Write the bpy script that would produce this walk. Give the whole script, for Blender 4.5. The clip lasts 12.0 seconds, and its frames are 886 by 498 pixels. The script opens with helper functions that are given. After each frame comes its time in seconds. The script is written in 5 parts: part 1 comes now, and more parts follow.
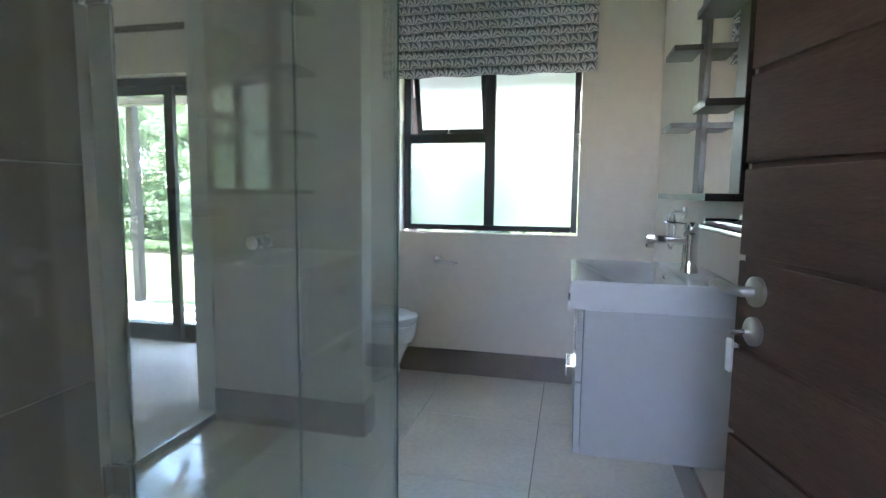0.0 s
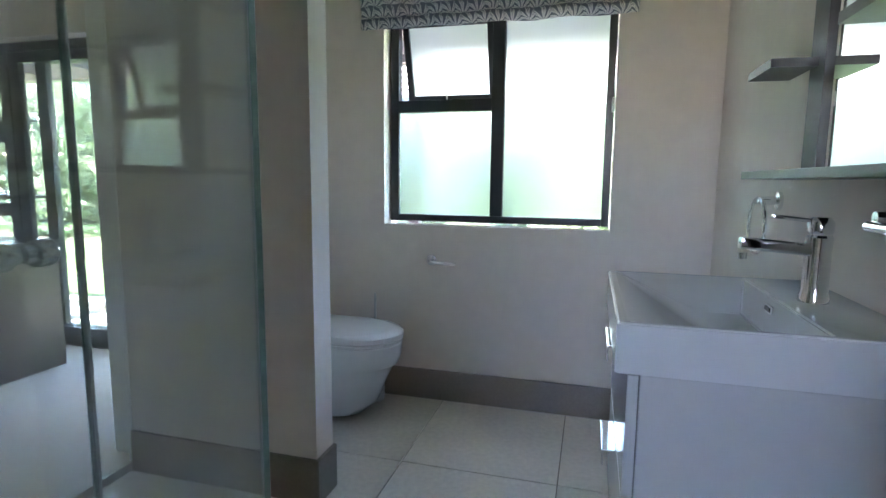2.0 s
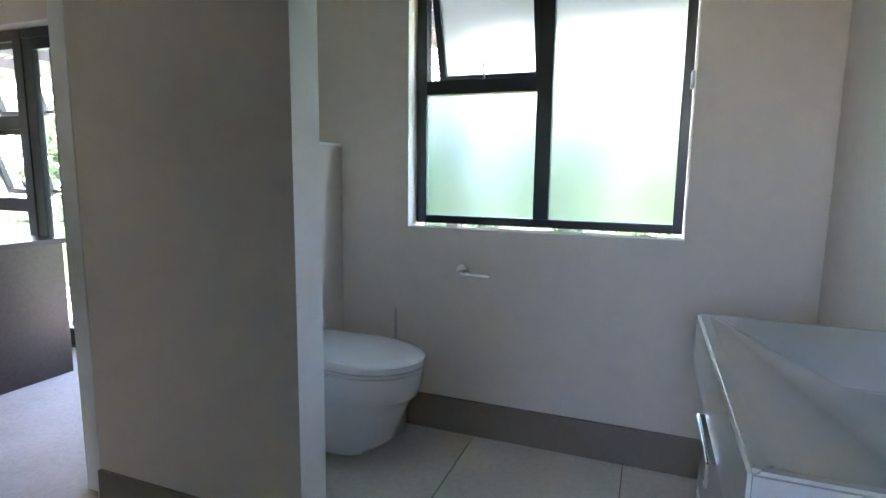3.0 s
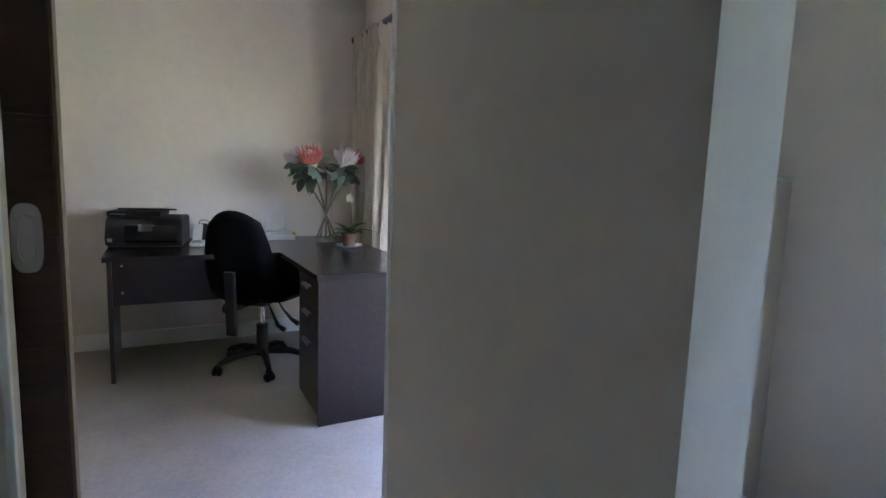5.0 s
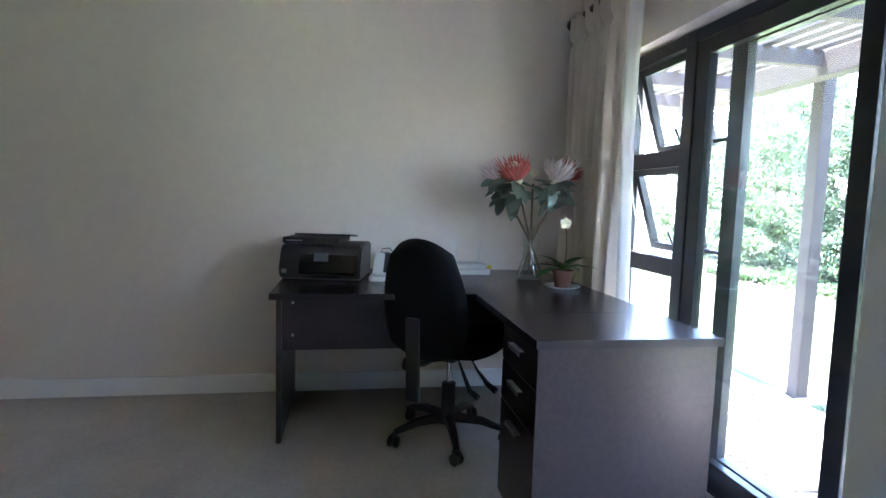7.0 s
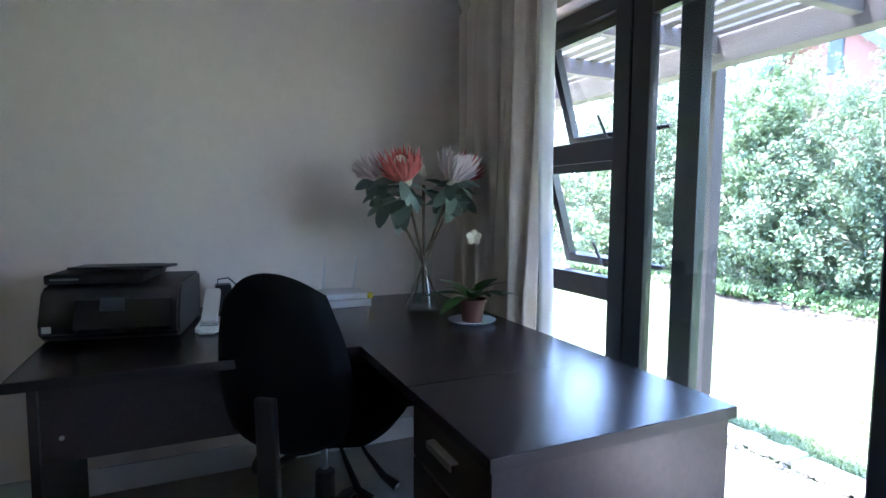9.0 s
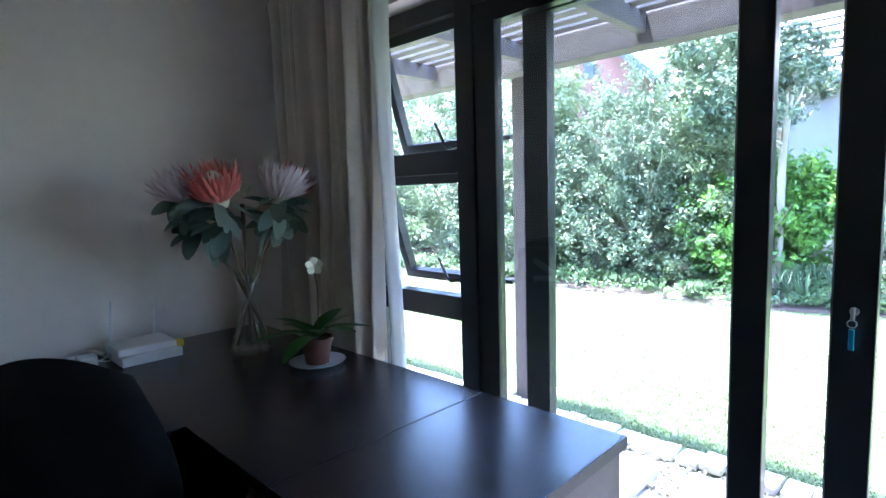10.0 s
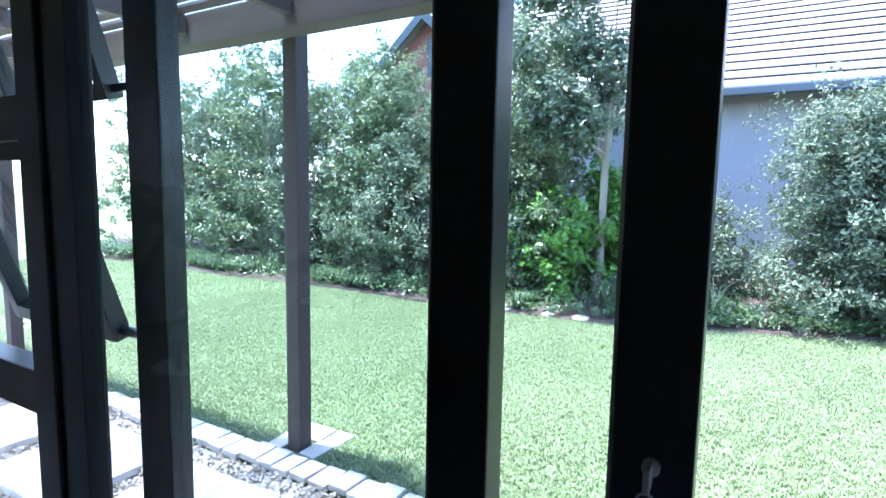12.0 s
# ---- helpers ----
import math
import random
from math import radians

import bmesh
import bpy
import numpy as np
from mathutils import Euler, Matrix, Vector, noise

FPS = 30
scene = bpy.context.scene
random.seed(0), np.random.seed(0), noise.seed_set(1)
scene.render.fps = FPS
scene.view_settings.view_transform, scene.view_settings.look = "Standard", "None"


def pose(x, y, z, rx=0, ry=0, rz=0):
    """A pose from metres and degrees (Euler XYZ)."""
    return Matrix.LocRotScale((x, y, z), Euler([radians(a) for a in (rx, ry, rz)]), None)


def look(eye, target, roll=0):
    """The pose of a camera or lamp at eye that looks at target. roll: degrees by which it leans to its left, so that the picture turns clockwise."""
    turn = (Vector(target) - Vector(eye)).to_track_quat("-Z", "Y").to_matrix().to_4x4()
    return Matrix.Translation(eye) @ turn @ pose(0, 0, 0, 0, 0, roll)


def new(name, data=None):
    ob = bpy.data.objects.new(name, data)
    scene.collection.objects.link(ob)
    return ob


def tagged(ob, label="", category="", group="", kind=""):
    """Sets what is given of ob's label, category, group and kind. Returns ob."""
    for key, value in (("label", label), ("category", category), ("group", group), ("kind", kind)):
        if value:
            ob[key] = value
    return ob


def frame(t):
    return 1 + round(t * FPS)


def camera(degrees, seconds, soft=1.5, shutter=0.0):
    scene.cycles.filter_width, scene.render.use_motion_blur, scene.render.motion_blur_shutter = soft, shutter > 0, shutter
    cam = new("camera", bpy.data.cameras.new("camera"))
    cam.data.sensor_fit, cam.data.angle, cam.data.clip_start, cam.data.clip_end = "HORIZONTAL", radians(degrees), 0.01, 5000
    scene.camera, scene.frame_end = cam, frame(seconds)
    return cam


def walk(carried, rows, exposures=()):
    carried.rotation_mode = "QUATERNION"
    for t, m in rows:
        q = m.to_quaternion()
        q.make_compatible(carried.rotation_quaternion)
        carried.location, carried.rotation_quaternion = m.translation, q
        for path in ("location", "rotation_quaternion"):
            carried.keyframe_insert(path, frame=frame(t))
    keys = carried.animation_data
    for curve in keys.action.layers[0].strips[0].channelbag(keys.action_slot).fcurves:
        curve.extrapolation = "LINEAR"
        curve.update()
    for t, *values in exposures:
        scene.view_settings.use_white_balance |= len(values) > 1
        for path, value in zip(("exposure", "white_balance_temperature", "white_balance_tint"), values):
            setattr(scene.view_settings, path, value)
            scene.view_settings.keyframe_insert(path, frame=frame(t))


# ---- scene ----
cam = camera(78.9, 12.0)
PATH = [
    (0, (1.036, -3.311, 1.136), (0.581, -1.374, 0.926), 0.6),
    (0.5, (1.035, -3.174, 1.124), (0.561, -1.243, 0.904), 0.4),
    (1, (1.037, -3.015, 1.11), (0.541, -1.091, 0.881), 0.3),
    (1.5, (1.018, -2.817, 1.109), (0.51, -0.898, 0.867), 0.4),
    (2, (0.998, -2.609, 1.112), (0.472, -0.697, 0.855), 0.6),
    (2.5, (0.979, -2.396, 1.108), (0.423, -0.494, 0.838), 0.7),
    (4.5, (0.701, -1.617, 1.186), (-0.841, -0.373, 0.917), 1.4),
    (5, (0.476, -1.526, 1.197), (-1.27, -0.584, 0.947), 2.0),
    (5.5, (0.212, -1.459, 1.146), (-1.662, -0.792, 0.947), 1.6),
    (6, (-0.004, -1.436, 1.149), (-1.947, -0.999, 0.967), 1.9),
    (6.5, (-0.206, -1.437, 1.154), (-2.171, -1.105, 0.978), 1.8),
    (8.5, (-0.94, -1.364, 1.177), (-2.843, -0.773, 1.002), 0.8),
    (9, (-1.121, -1.331, 1.189), (-2.933, -0.501, 1.022), 0.4),
    (9.5, (-1.272, -1.349, 1.224), (-2.913, -0.219, 1.05), -0.5),
    (10, (-1.394, -1.325, 1.283), (-2.784, 0.098, 1.075), -1.7),
    (10.5, (-1.441, -1.146, 1.299), (-2.628, 0.45, 1.089), -2.3),
    (11, (-1.552, -0.932, 1.269), (-2.487, 0.827, 1.087), -0.1),
    (11.5, (-1.571, -0.695, 1.271), (-2.45, 1.091, 1.076), 0.3),
    (12, (-1.488, -0.473, 1.27), (-2.464, 1.263, 1.056), 1.0),
]
EXPOSURES = [(0, 6.25, 6550, 24), (2.5, 5.95, 6550, 25), (4.5, 5.75, 6350, 26), (5.5, 5.75, 6250, 30), (6.5, 5.85, 5950, 25), (8.5, 5.4, 5700, 24), (9.5, 5.1, 5450, 23), (10, 4.8, 5400, 22), (10.5, 4.35, 5300, 20), (11, 3.85, 5300, 19), (11.5, 3.5, 5300, 18), (12, 3.3, 5300, 18)]
walk(cam, [(t, look(eye, target, roll)) for t, eye, target, roll in PATH], EXPOSURES)

# ---- world, sun ----
world = bpy.data.worlds.new("sky")
scene.world = world
world.use_nodes = True
wn = world.node_tree
sky = wn.nodes.new("ShaderNodeTexSky")
sky.sky_type, sky.sun_disc = 'NISHITA', False
SUN_EL, SUN_AZ = radians(74), radians(-100)
sky.sun_elevation, sky.sun_rotation = SUN_EL, SUN_AZ
bg = wn.nodes["Background"]
bg.inputs[1].default_value = 0.15
wn.links.new(sky.outputs[0], bg.inputs[0])
sun_data = bpy.data.lights.new("sun", 'SUN')
sun_data.energy, sun_data.angle, sun_data.color = 3.4, radians(4), (1.0, 0.96, 0.9)
sun = new("sun", sun_data)
toward = Vector((math.sin(SUN_AZ) * math.cos(SUN_EL), math.cos(SUN_AZ) * math.cos(SUN_EL), math.sin(SUN_EL)))
sun.matrix_world = look(toward * 30, (0, 0, 0))

# ---- materials ----


def mat(name, color, rough=0.5, metal=0.0, vary=0.0, scale=6.0, bump=0.0, bump_scale=60.0, stretch=(1, 1, 1),
        color2=None, spec=0.5, coat=0.0, rand=0.0, island=False, rough_vary=0.0, sheen=0.0):
    """A principled surface with a broad and a fine variation of its colour, and fine relief."""
    m = bpy.data.materials.new(name)
    m.use_nodes = True
    nt = m.node_tree
    p = nt.nodes["Principled BSDF"]
    p.inputs["Roughness"].default_value = rough
    p.inputs["Metallic"].default_value = metal
    p.inputs["Specular IOR Level"].default_value = spec
    p.inputs["Coat Weight"].default_value = coat
    p.inputs["Sheen Weight"].default_value = sheen
    c2 = color2 or tuple(max(0, c * (1 - vary)) for c in color)
    tc = nt.nodes.new("ShaderNodeTexCoord")
    mp = nt.nodes.new("ShaderNodeMapping")
    mp.inputs["Scale"].default_value = stretch
    nt.links.new(tc.outputs["Object"], mp.inputs["Vector"])
    last = None
    if vary or color2:
        big = nt.nodes.new("ShaderNodeTexNoise")
        big.inputs["Scale"].default_value = scale
        big.inputs["Detail"].default_value = 3
        fine = nt.nodes.new("ShaderNodeTexNoise")
        fine.inputs["Scale"].default_value = scale * 14
        fine.inputs["Detail"].default_value = 4
        for n in (big, fine):
            nt.links.new(mp.outputs[0], n.inputs["Vector"])
        add = nt.nodes.new("ShaderNodeMath")
        add.operation = 'MULTIPLY_ADD'
        add.inputs[1].default_value = 0.55
        nt.links.new(fine.outputs["Fac"], add.inputs[0])
        half = nt.nodes.new("ShaderNodeMath")
        half.operation = 'MULTIPLY'
        half.inputs[1].default_value = 0.5
        nt.links.new(big.outputs["Fac"], half.inputs[0])
        nt.links.new(half.outputs[0], add.inputs[2])
        ramp = nt.nodes.new("ShaderNodeValToRGB")
        ramp.color_ramp.elements[0].position, ramp.color_ramp.elements[1].position = 0.36, 0.68
        ramp.color_ramp.elements[0].color = (*c2, 1)
        ramp.color_ramp.elements[1].color = (*color, 1)
        nt.links.new(add.outputs[0], ramp.inputs[0])
        last = ramp.outputs[0]
        if rough_vary:
            rr = nt.nodes.new("ShaderNodeMath")
            rr.operation = 'MULTIPLY_ADD'
            rr.inputs[1].default_value, rr.inputs[2].default_value = rough_vary, rough - rough_vary / 2
            nt.links.new(add.outputs[0], rr.inputs[0])
            nt.links.new(rr.outputs[0], p.inputs["Roughness"])
    else:
        p.inputs["Base Color"].default_value = (*color, 1)
    if rand:
        src = nt.nodes.new("ShaderNodeNewGeometry") if island else nt.nodes.new("ShaderNodeObjectInfo")
        out = src.outputs["Random Per Island"] if island else src.outputs["Random"]
        hsv = nt.nodes.new("ShaderNodeHueSaturation")
        val = nt.nodes.new("ShaderNodeMath")
        val.operation = 'MULTIPLY_ADD'
        val.inputs[1].default_value, val.inputs[2].default_value = 2 * rand, 1 - rand
        nt.links.new(out, val.inputs[0])
        nt.links.new(val.outputs[0], hsv.inputs["Value"])
        if last:
            nt.links.new(last, hsv.inputs["Color"])
        else:
            hsv.inputs["Color"].default_value = (*color, 1)
        last = hsv.outputs[0]
    if last:
        nt.links.new(last, p.inputs["Base Color"])
    if bump:
        bn = nt.nodes.new("ShaderNodeTexNoise")
        bn.inputs["Scale"].default_value = bump_scale
        bn.inputs["Detail"].default_value = 5
        nt.links.new(mp.outputs[0], bn.inputs["Vector"])
        bu = nt.nodes.new("ShaderNodeBump")
        bu.inputs["Strength"].default_value = bump
        bu.inputs["Distance"].default_value = 0.004
        nt.links.new(bn.outputs["Fac"], bu.inputs["Height"])
        nt.links.new(bu.outputs[0], p.inputs["Normal"])
    return m


def glass_mat(name, tint, gloss=1.0, rough=0.0, haze=0.0, base=0.042):
    """A clear pane: straight-through view with a mirror sheen on it, and a pale veil standing in for reflected light.
    """
    m = bpy.data.materials.new(name)
    m.use_nodes = True
    nt = m.node_tree
    out = nt.nodes["Material Output"]
    nt.nodes.remove(nt.nodes["Principled BSDF"])
    tr = nt.nodes.new("ShaderNodeBsdfTransparent")
    tr.inputs[0].default_value = (*tint, 1)
    gl = nt.nodes.new("ShaderNodeBsdfGlossy")
    gl.inputs["Roughness"].default_value = rough
    gl.inputs["Color"].default_value = (gloss, gloss, gloss, 1)
    lw = nt.nodes.new("ShaderNodeLayerWeight")
    lw.inputs[0].default_value = 0.5
    po = nt.nodes.new("ShaderNodeMath")
    po.operation = 'POWER'
    po.inputs[1].default_value = 5.0
    nt.links.new(lw.outputs["Facing"], po.inputs[0])
    fr = nt.nodes.new("ShaderNodeMath")
    fr.operation = 'MULTIPLY_ADD'
    fr.inputs[1].default_value, fr.inputs[2].default_value = 0.9, base
    nt.links.new(po.outputs[0], fr.inputs[0])
    mix = nt.nodes.new("ShaderNodeMixShader")
    nt.links.new(fr.outputs[0], mix.inputs[0])
    nt.links.new(tr.outputs[0], mix.inputs[1])
    nt.links.new(gl.outputs[0], mix.inputs[2])
    last = mix
    # uneven pale diffuse veil, mixed in to brighten the glass like reflected light
    if haze:
        df = nt.nodes.new("ShaderNodeBsdfDiffuse")
        df.inputs[0].default_value = (0.75, 0.8, 0.78, 1)
        noise_tex = nt.nodes.new("ShaderNodeTexNoise")
        noise_tex.inputs["Scale"].default_value = 3.0
        mul = nt.nodes.new("ShaderNodeMath")
        mul.operation = 'MULTIPLY'
        mul.inputs[1].default_value = haze * 2
        nt.links.new(noise_tex.outputs["Fac"], mul.inputs[0])
        mix2 = nt.nodes.new("ShaderNodeMixShader")
        nt.links.new(mul.outputs[0], mix2.inputs[0])
        nt.links.new(mix.outputs[0], mix2.inputs[1])
        nt.links.new(df.outputs[0], mix2.inputs[2])
        last = mix2
    nt.links.new(last.outputs[0], out.inputs[0])
    return m


def frosted_mat(name):
    """Obscure glass: lets light through and scatters it."""
    m = bpy.data.materials.new(name)
    m.use_nodes = True
    nt = m.node_tree
    p = nt.nodes["Principled BSDF"]
    p.inputs["Base Color"].default_value = (0.43, 0.54, 0.485, 1)
    p.inputs["Transmission Weight"].default_value = 1.0
    p.inputs["Roughness"].default_value = 0.42
    p.inputs["IOR"].default_value = 1.25
    return m


def leaf_mat(name, color, color2, rough=0.45, through_light=0.35):
    """Leaves: glossy skin, some light passing through, each leaf of its own tone."""
    m = bpy.data.materials.new(name)
    m.use_nodes = True
    nt = m.node_tree
    out = nt.nodes["Material Output"]
    p = nt.nodes["Principled BSDF"]
    p.inputs["Roughness"].default_value = rough
    geo = nt.nodes.new("ShaderNodeNewGeometry")
    ramp = nt.nodes.new("ShaderNodeValToRGB")
    ramp.color_ramp.elements[0].color = (*color2, 1)
    ramp.color_ramp.elements[1].color = (*color, 1)
    nt.links.new(geo.outputs["Random Per Island"], ramp.inputs[0])
    nt.links.new(ramp.outputs[0], p.inputs["Base Color"])
    tl = nt.nodes.new("ShaderNodeBsdfTranslucent")
    nt.links.new(ramp.outputs[0], tl.inputs[0])
    mix = nt.nodes.new("ShaderNodeMixShader")
    mix.inputs[0].default_value = through_light
    nt.links.new(p.outputs[0], mix.inputs[1])
    nt.links.new(tl.outputs[0], mix.inputs[2])
    nt.links.new(mix.outputs[0], out.inputs[0])
    return m


def blind_mat(name):
    """Printed cotton: cream leaf fans in staggered rows on a blue-grey ground."""
    m = mat(name, (0.62, 0.6, 0.57), 0.9, bump=0.25, bump_scale=300)
    nt = m.node_tree
    p = nt.nodes["Principled BSDF"]

    def calc(op, a, b=0.0, c=0.0):
        n = nt.nodes.new("ShaderNodeMath")
        n.operation = op
        for k, v in enumerate((a, b, c)):
            if isinstance(v, (int, float)):
                n.inputs[k].default_value = v
            else:
                nt.links.new(v, n.inputs[k])
        return n.outputs[0]
    tc = nt.nodes.new("ShaderNodeTexCoord")
    wob = nt.nodes.new("ShaderNodeTexNoise")
    wob.inputs["Scale"].default_value = 16.0
    nt.links.new(tc.outputs["Object"], wob.inputs["Vector"])
    sep = nt.nodes.new("ShaderNodeSeparateXYZ")
    nt.links.new(tc.outputs["Object"], sep.inputs[0])
    drift = calc('MULTIPLY_ADD', wob.outputs["Fac"], 0.5, -0.25)
    v = calc('ADD', calc('MULTIPLY', sep.outputs[2], 1 / 0.052), drift)
    row = calc('FLOOR', v)
    u = calc('ADD', calc('MULTIPLY_ADD', row, 0.5, drift), calc('MULTIPLY', sep.outputs[0], 1 / 0.066))
    fu = calc('SUBTRACT', calc('FRACT', u), 0.5)
    fv = calc('FRACT', v)
    ang = calc('ARCTAN2', fu, calc('ADD', fv, 0.06))
    rad = calc('SQRT', calc('ADD', calc('MULTIPLY', fu, fu), calc('MULTIPLY', fv, fv)))
    blade = calc('ABSOLUTE', calc('SINE', calc('MULTIPLY_ADD', ang, 5.0, calc('MULTIPLY', rad, 2.2))))
    tip = calc('SUBTRACT', 1.05, calc('MULTIPLY', rad, 0.55))
    leaf = calc('MULTIPLY', blade, tip)
    vein = calc('ABSOLUTE', calc('SUBTRACT', blade, 0.97))
    ramp = nt.nodes.new("ShaderNodeValToRGB")
    ramp.color_ramp.elements[0].position, ramp.color_ramp.elements[1].position = 0.4, 0.5
    ramp.color_ramp.elements[0].color = (0.16, 0.175, 0.215, 1)
    ramp.color_ramp.elements[1].color = (0.76, 0.74, 0.72, 1)
    nt.links.new(calc('MULTIPLY', leaf, calc('MINIMUM', calc('MULTIPLY_ADD', vein, 12.0, 0.45), 1.0)), ramp.inputs[0])
    nt.links.new(ramp.outputs[0], p.inputs["Base Color"])
    return m


M_WALL = mat("wall_paint", (0.785, 0.705, 0.635), 0.75, vary=0.06, scale=1.2, bump=0.12, bump_scale=140)
M_CEIL = mat("ceiling_paint", (0.86, 0.855, 0.84), 0.85, vary=0.04, scale=1.0, bump=0.1, bump_scale=90)
M_WHITE = mat("white_gloss_paint", (0.87, 0.87, 0.86), 0.35, vary=0.04, scale=3)
M_TILE = mat("floor_tile", (0.85, 0.79, 0.72), 0.17, vary=0.16, scale=3.2, bump=0.05, bump_scale=25, rand=0.03, rough_vary=0.14)
M_GROUT = mat("grout", (0.26, 0.23, 0.2), 0.9, vary=0.2, scale=20)
M_SKIRT = mat("skirting_tile", (0.27, 0.225, 0.185), 0.3, vary=0.15, scale=6)
M_SHOWER_TILE = mat("shower_tile", (0.30, 0.26, 0.215), 0.28, vary=0.18, scale=3, rand=0.04)
M_CARPET = mat("carpet", (0.5, 0.435, 0.375), 0.97, vary=0.22, scale=4, bump=0.9, bump_scale=420, sheen=0.15)
M_ALU = mat("dark_aluminium", (0.012, 0.016, 0.018), 0.33, vary=0.2, scale=10, bump=0.03, bump_scale=300)
M_RUBBER = mat("black_rubber", (0.012, 0.012, 0.012), 0.7)
M_GLASS = glass_mat("clear_glass", (0.962, 0.985, 0.975), 0.9)
M_SHOWER_GLASS = glass_mat("shower_glass", (0.935, 0.972, 0.955), 1.0, 0.0, 0.085, 0.068)
M_SEAL = mat("clear_seal", (0.45, 0.5, 0.48), 0.2, vary=0.1, scale=8)
M_GLASS_EDGE = mat("glass_edge", (0.2, 0.32, 0.28), 0.12, vary=0.2, scale=12)
M_FROST = frosted_mat("frosted_glass")
M_CHROME = mat("chrome", (0.82, 0.83, 0.85), 0.09, 1.0)
M_STEEL = mat("brushed_steel", (0.55, 0.54, 0.53), 0.3, 1.0, bump=0.05, bump_scale=200)
M_CERAMIC = mat("white_ceramic", (0.82, 0.83, 0.84), 0.08, coat=0.4)
M_BASIN = mat("basin_white", (0.7, 0.695, 0.695), 0.16, vary=0.02, scale=2)
M_LACQUER = mat("white_lacquer", (0.58, 0.57, 0.56), 0.2, vary=0.03, scale=2)
M_MIRROR = mat("mirror", (0.9, 0.92, 0.91), 0.02, 1.0)
M_WENGE = mat("wenge_laminate", (0.036, 0.024, 0.021), 0.3, color2=(0.014, 0.0095, 0.009), scale=3.0, bump=0.06, bump_scale=9,
              stretch=(2, 22, 22), rough_vary=0.16)
M_WENGE_TOP = mat("wenge_desktop", (0.03, 0.021, 0.019), 0.24, color2=(0.012, 0.009, 0.0085), scale=2.4, bump=0.12, bump_scale=9,
                  stretch=(2.2, 30, 20), rough_vary=0.14)
M_EDGE_BAND = mat("dark_edge_band", (0.014, 0.01, 0.0095), 0.45, vary=0.2, scale=12)
M_DARKWOOD = mat("dark_stained_wood", (0.1, 0.05, 0.03), 0.5, color2=(0.04, 0.021, 0.013), scale=2.5, bump=0.2, bump_scale=12,
                 stretch=(16, 2, 18))
M_SHELF = mat("shelf_wenge", (0.03, 0.019, 0.015), 0.3, color2=(0.014, 0.009, 0.008), scale=3, bump=0.1, bump_scale=18, stretch=(18, 3, 18))
M_EDGEWOOD = mat("light_wood_edge", (0.24, 0.16, 0.095), 0.5, vary=0.35, scale=4, stretch=(14, 14, 1))
M_ROD = mat("curtain_rod_wood", (0.03, 0.021, 0.017), 0.35, vary=0.3, scale=8, stretch=(2, 20, 20))
M_CURTAIN = mat("beige_linen", (0.66, 0.57, 0.485), 0.92, vary=0.12, scale=8, bump=0.35, bump_scale=420, sheen=0.2)
M_LINING = mat("curtain_lining", (0.74, 0.73, 0.7), 0.9, vary=0.05, scale=10, bump=0.2, bump_scale=350)
M_BLIND = blind_mat("printed_blind_fabric")
M_BLACK_FABRIC = mat("black_fabric", (0.0045, 0.0045, 0.005), 0.95, vary=0.3, scale=30, bump=0.4, bump_scale=500, spec=0.2)
M_BLACK_PLASTIC = mat("black_plastic", (0.012, 0.012, 0.013), 0.42, vary=0.15, scale=20, bump=0.1, bump_scale=260)
M_GLOSS_BLACK = mat("gloss_black", (0.008, 0.008, 0.01), 0.1)
M_SCREEN = mat("grey_screen", (0.07, 0.075, 0.085), 0.12)
M_WHITE_PLASTIC = mat("white_plastic", (0.68, 0.68, 0.67), 0.4, vary=0.03, scale=10)
M_GREY_PLASTIC = mat("grey_plastic", (0.3, 0.31, 0.32), 0.4)
M_YELLOW = mat("yellow_label", (0.7, 0.55, 0.04), 0.5)
M_BLUE_TAG = mat("blue_tag", (0.0, 0.28, 0.42), 0.35)
M_TERRACOTTA = mat("terracotta", (0.12, 0.042, 0.026), 0.7, vary=0.2, scale=14, bump=0.1)
M_STEM = mat("dry_stem", (0.17, 0.12, 0.07), 0.7, vary=0.3, scale=30)
M_PETAL_PINK = mat("coral_petal", (0.74, 0.19, 0.16), 0.6, vary=0.3, scale=20, rand=0.12, island=True)
M_PETAL_WHITE = mat("blush_petal", (0.76, 0.64, 0.64), 0.6, vary=0.12, scale=20, rand=0.06, island=True)
M_PETAL_RED = mat("red_petal", (0.5, 0.06, 0.05), 0.6, vary=0.25, scale=20, rand=0.1, island=True)
M_PETAL_CREAM = mat("cream_flower", (0.75, 0.72, 0.55), 0.5, vary=0.08, scale=20)
M_LEAF_GREY = leaf_mat("grey_green_leaf", (0.24, 0.31, 0.25), (0.14, 0.2, 0.16), 0.6, 0.15)
M_LEAF_ORCHID = leaf_mat("orchid_leaf", (0.05, 0.16, 0.02), (0.02, 0.075, 0.015), 0.3, 0.25)
M_TIMBER = mat("pergola_timber", (0.15, 0.125, 0.125), 0.75, color2=(0.085, 0.068, 0.068), scale=3, bump=0.3, bump_scale=40, stretch=(3, 3, 3), rand=0.1)
M_POST = mat("post_timber", (0.052, 0.034, 0.03), 0.75, color2=(0.028, 0.019, 0.017), scale=3, bump=0.3, bump_scale=30, stretch=(20, 20, 2))
M_SLAB = mat("concrete_slab", (0.5, 0.47, 0.42), 0.9, vary=0.22, scale=5, bump=0.4, bump_scale=60, rand=0.05)
M_EDGING = mat("edging_brick", (0.46, 0.42, 0.37), 0.9, vary=0.3, scale=14, bump=0.5, bump_scale=70, rand=0.12)
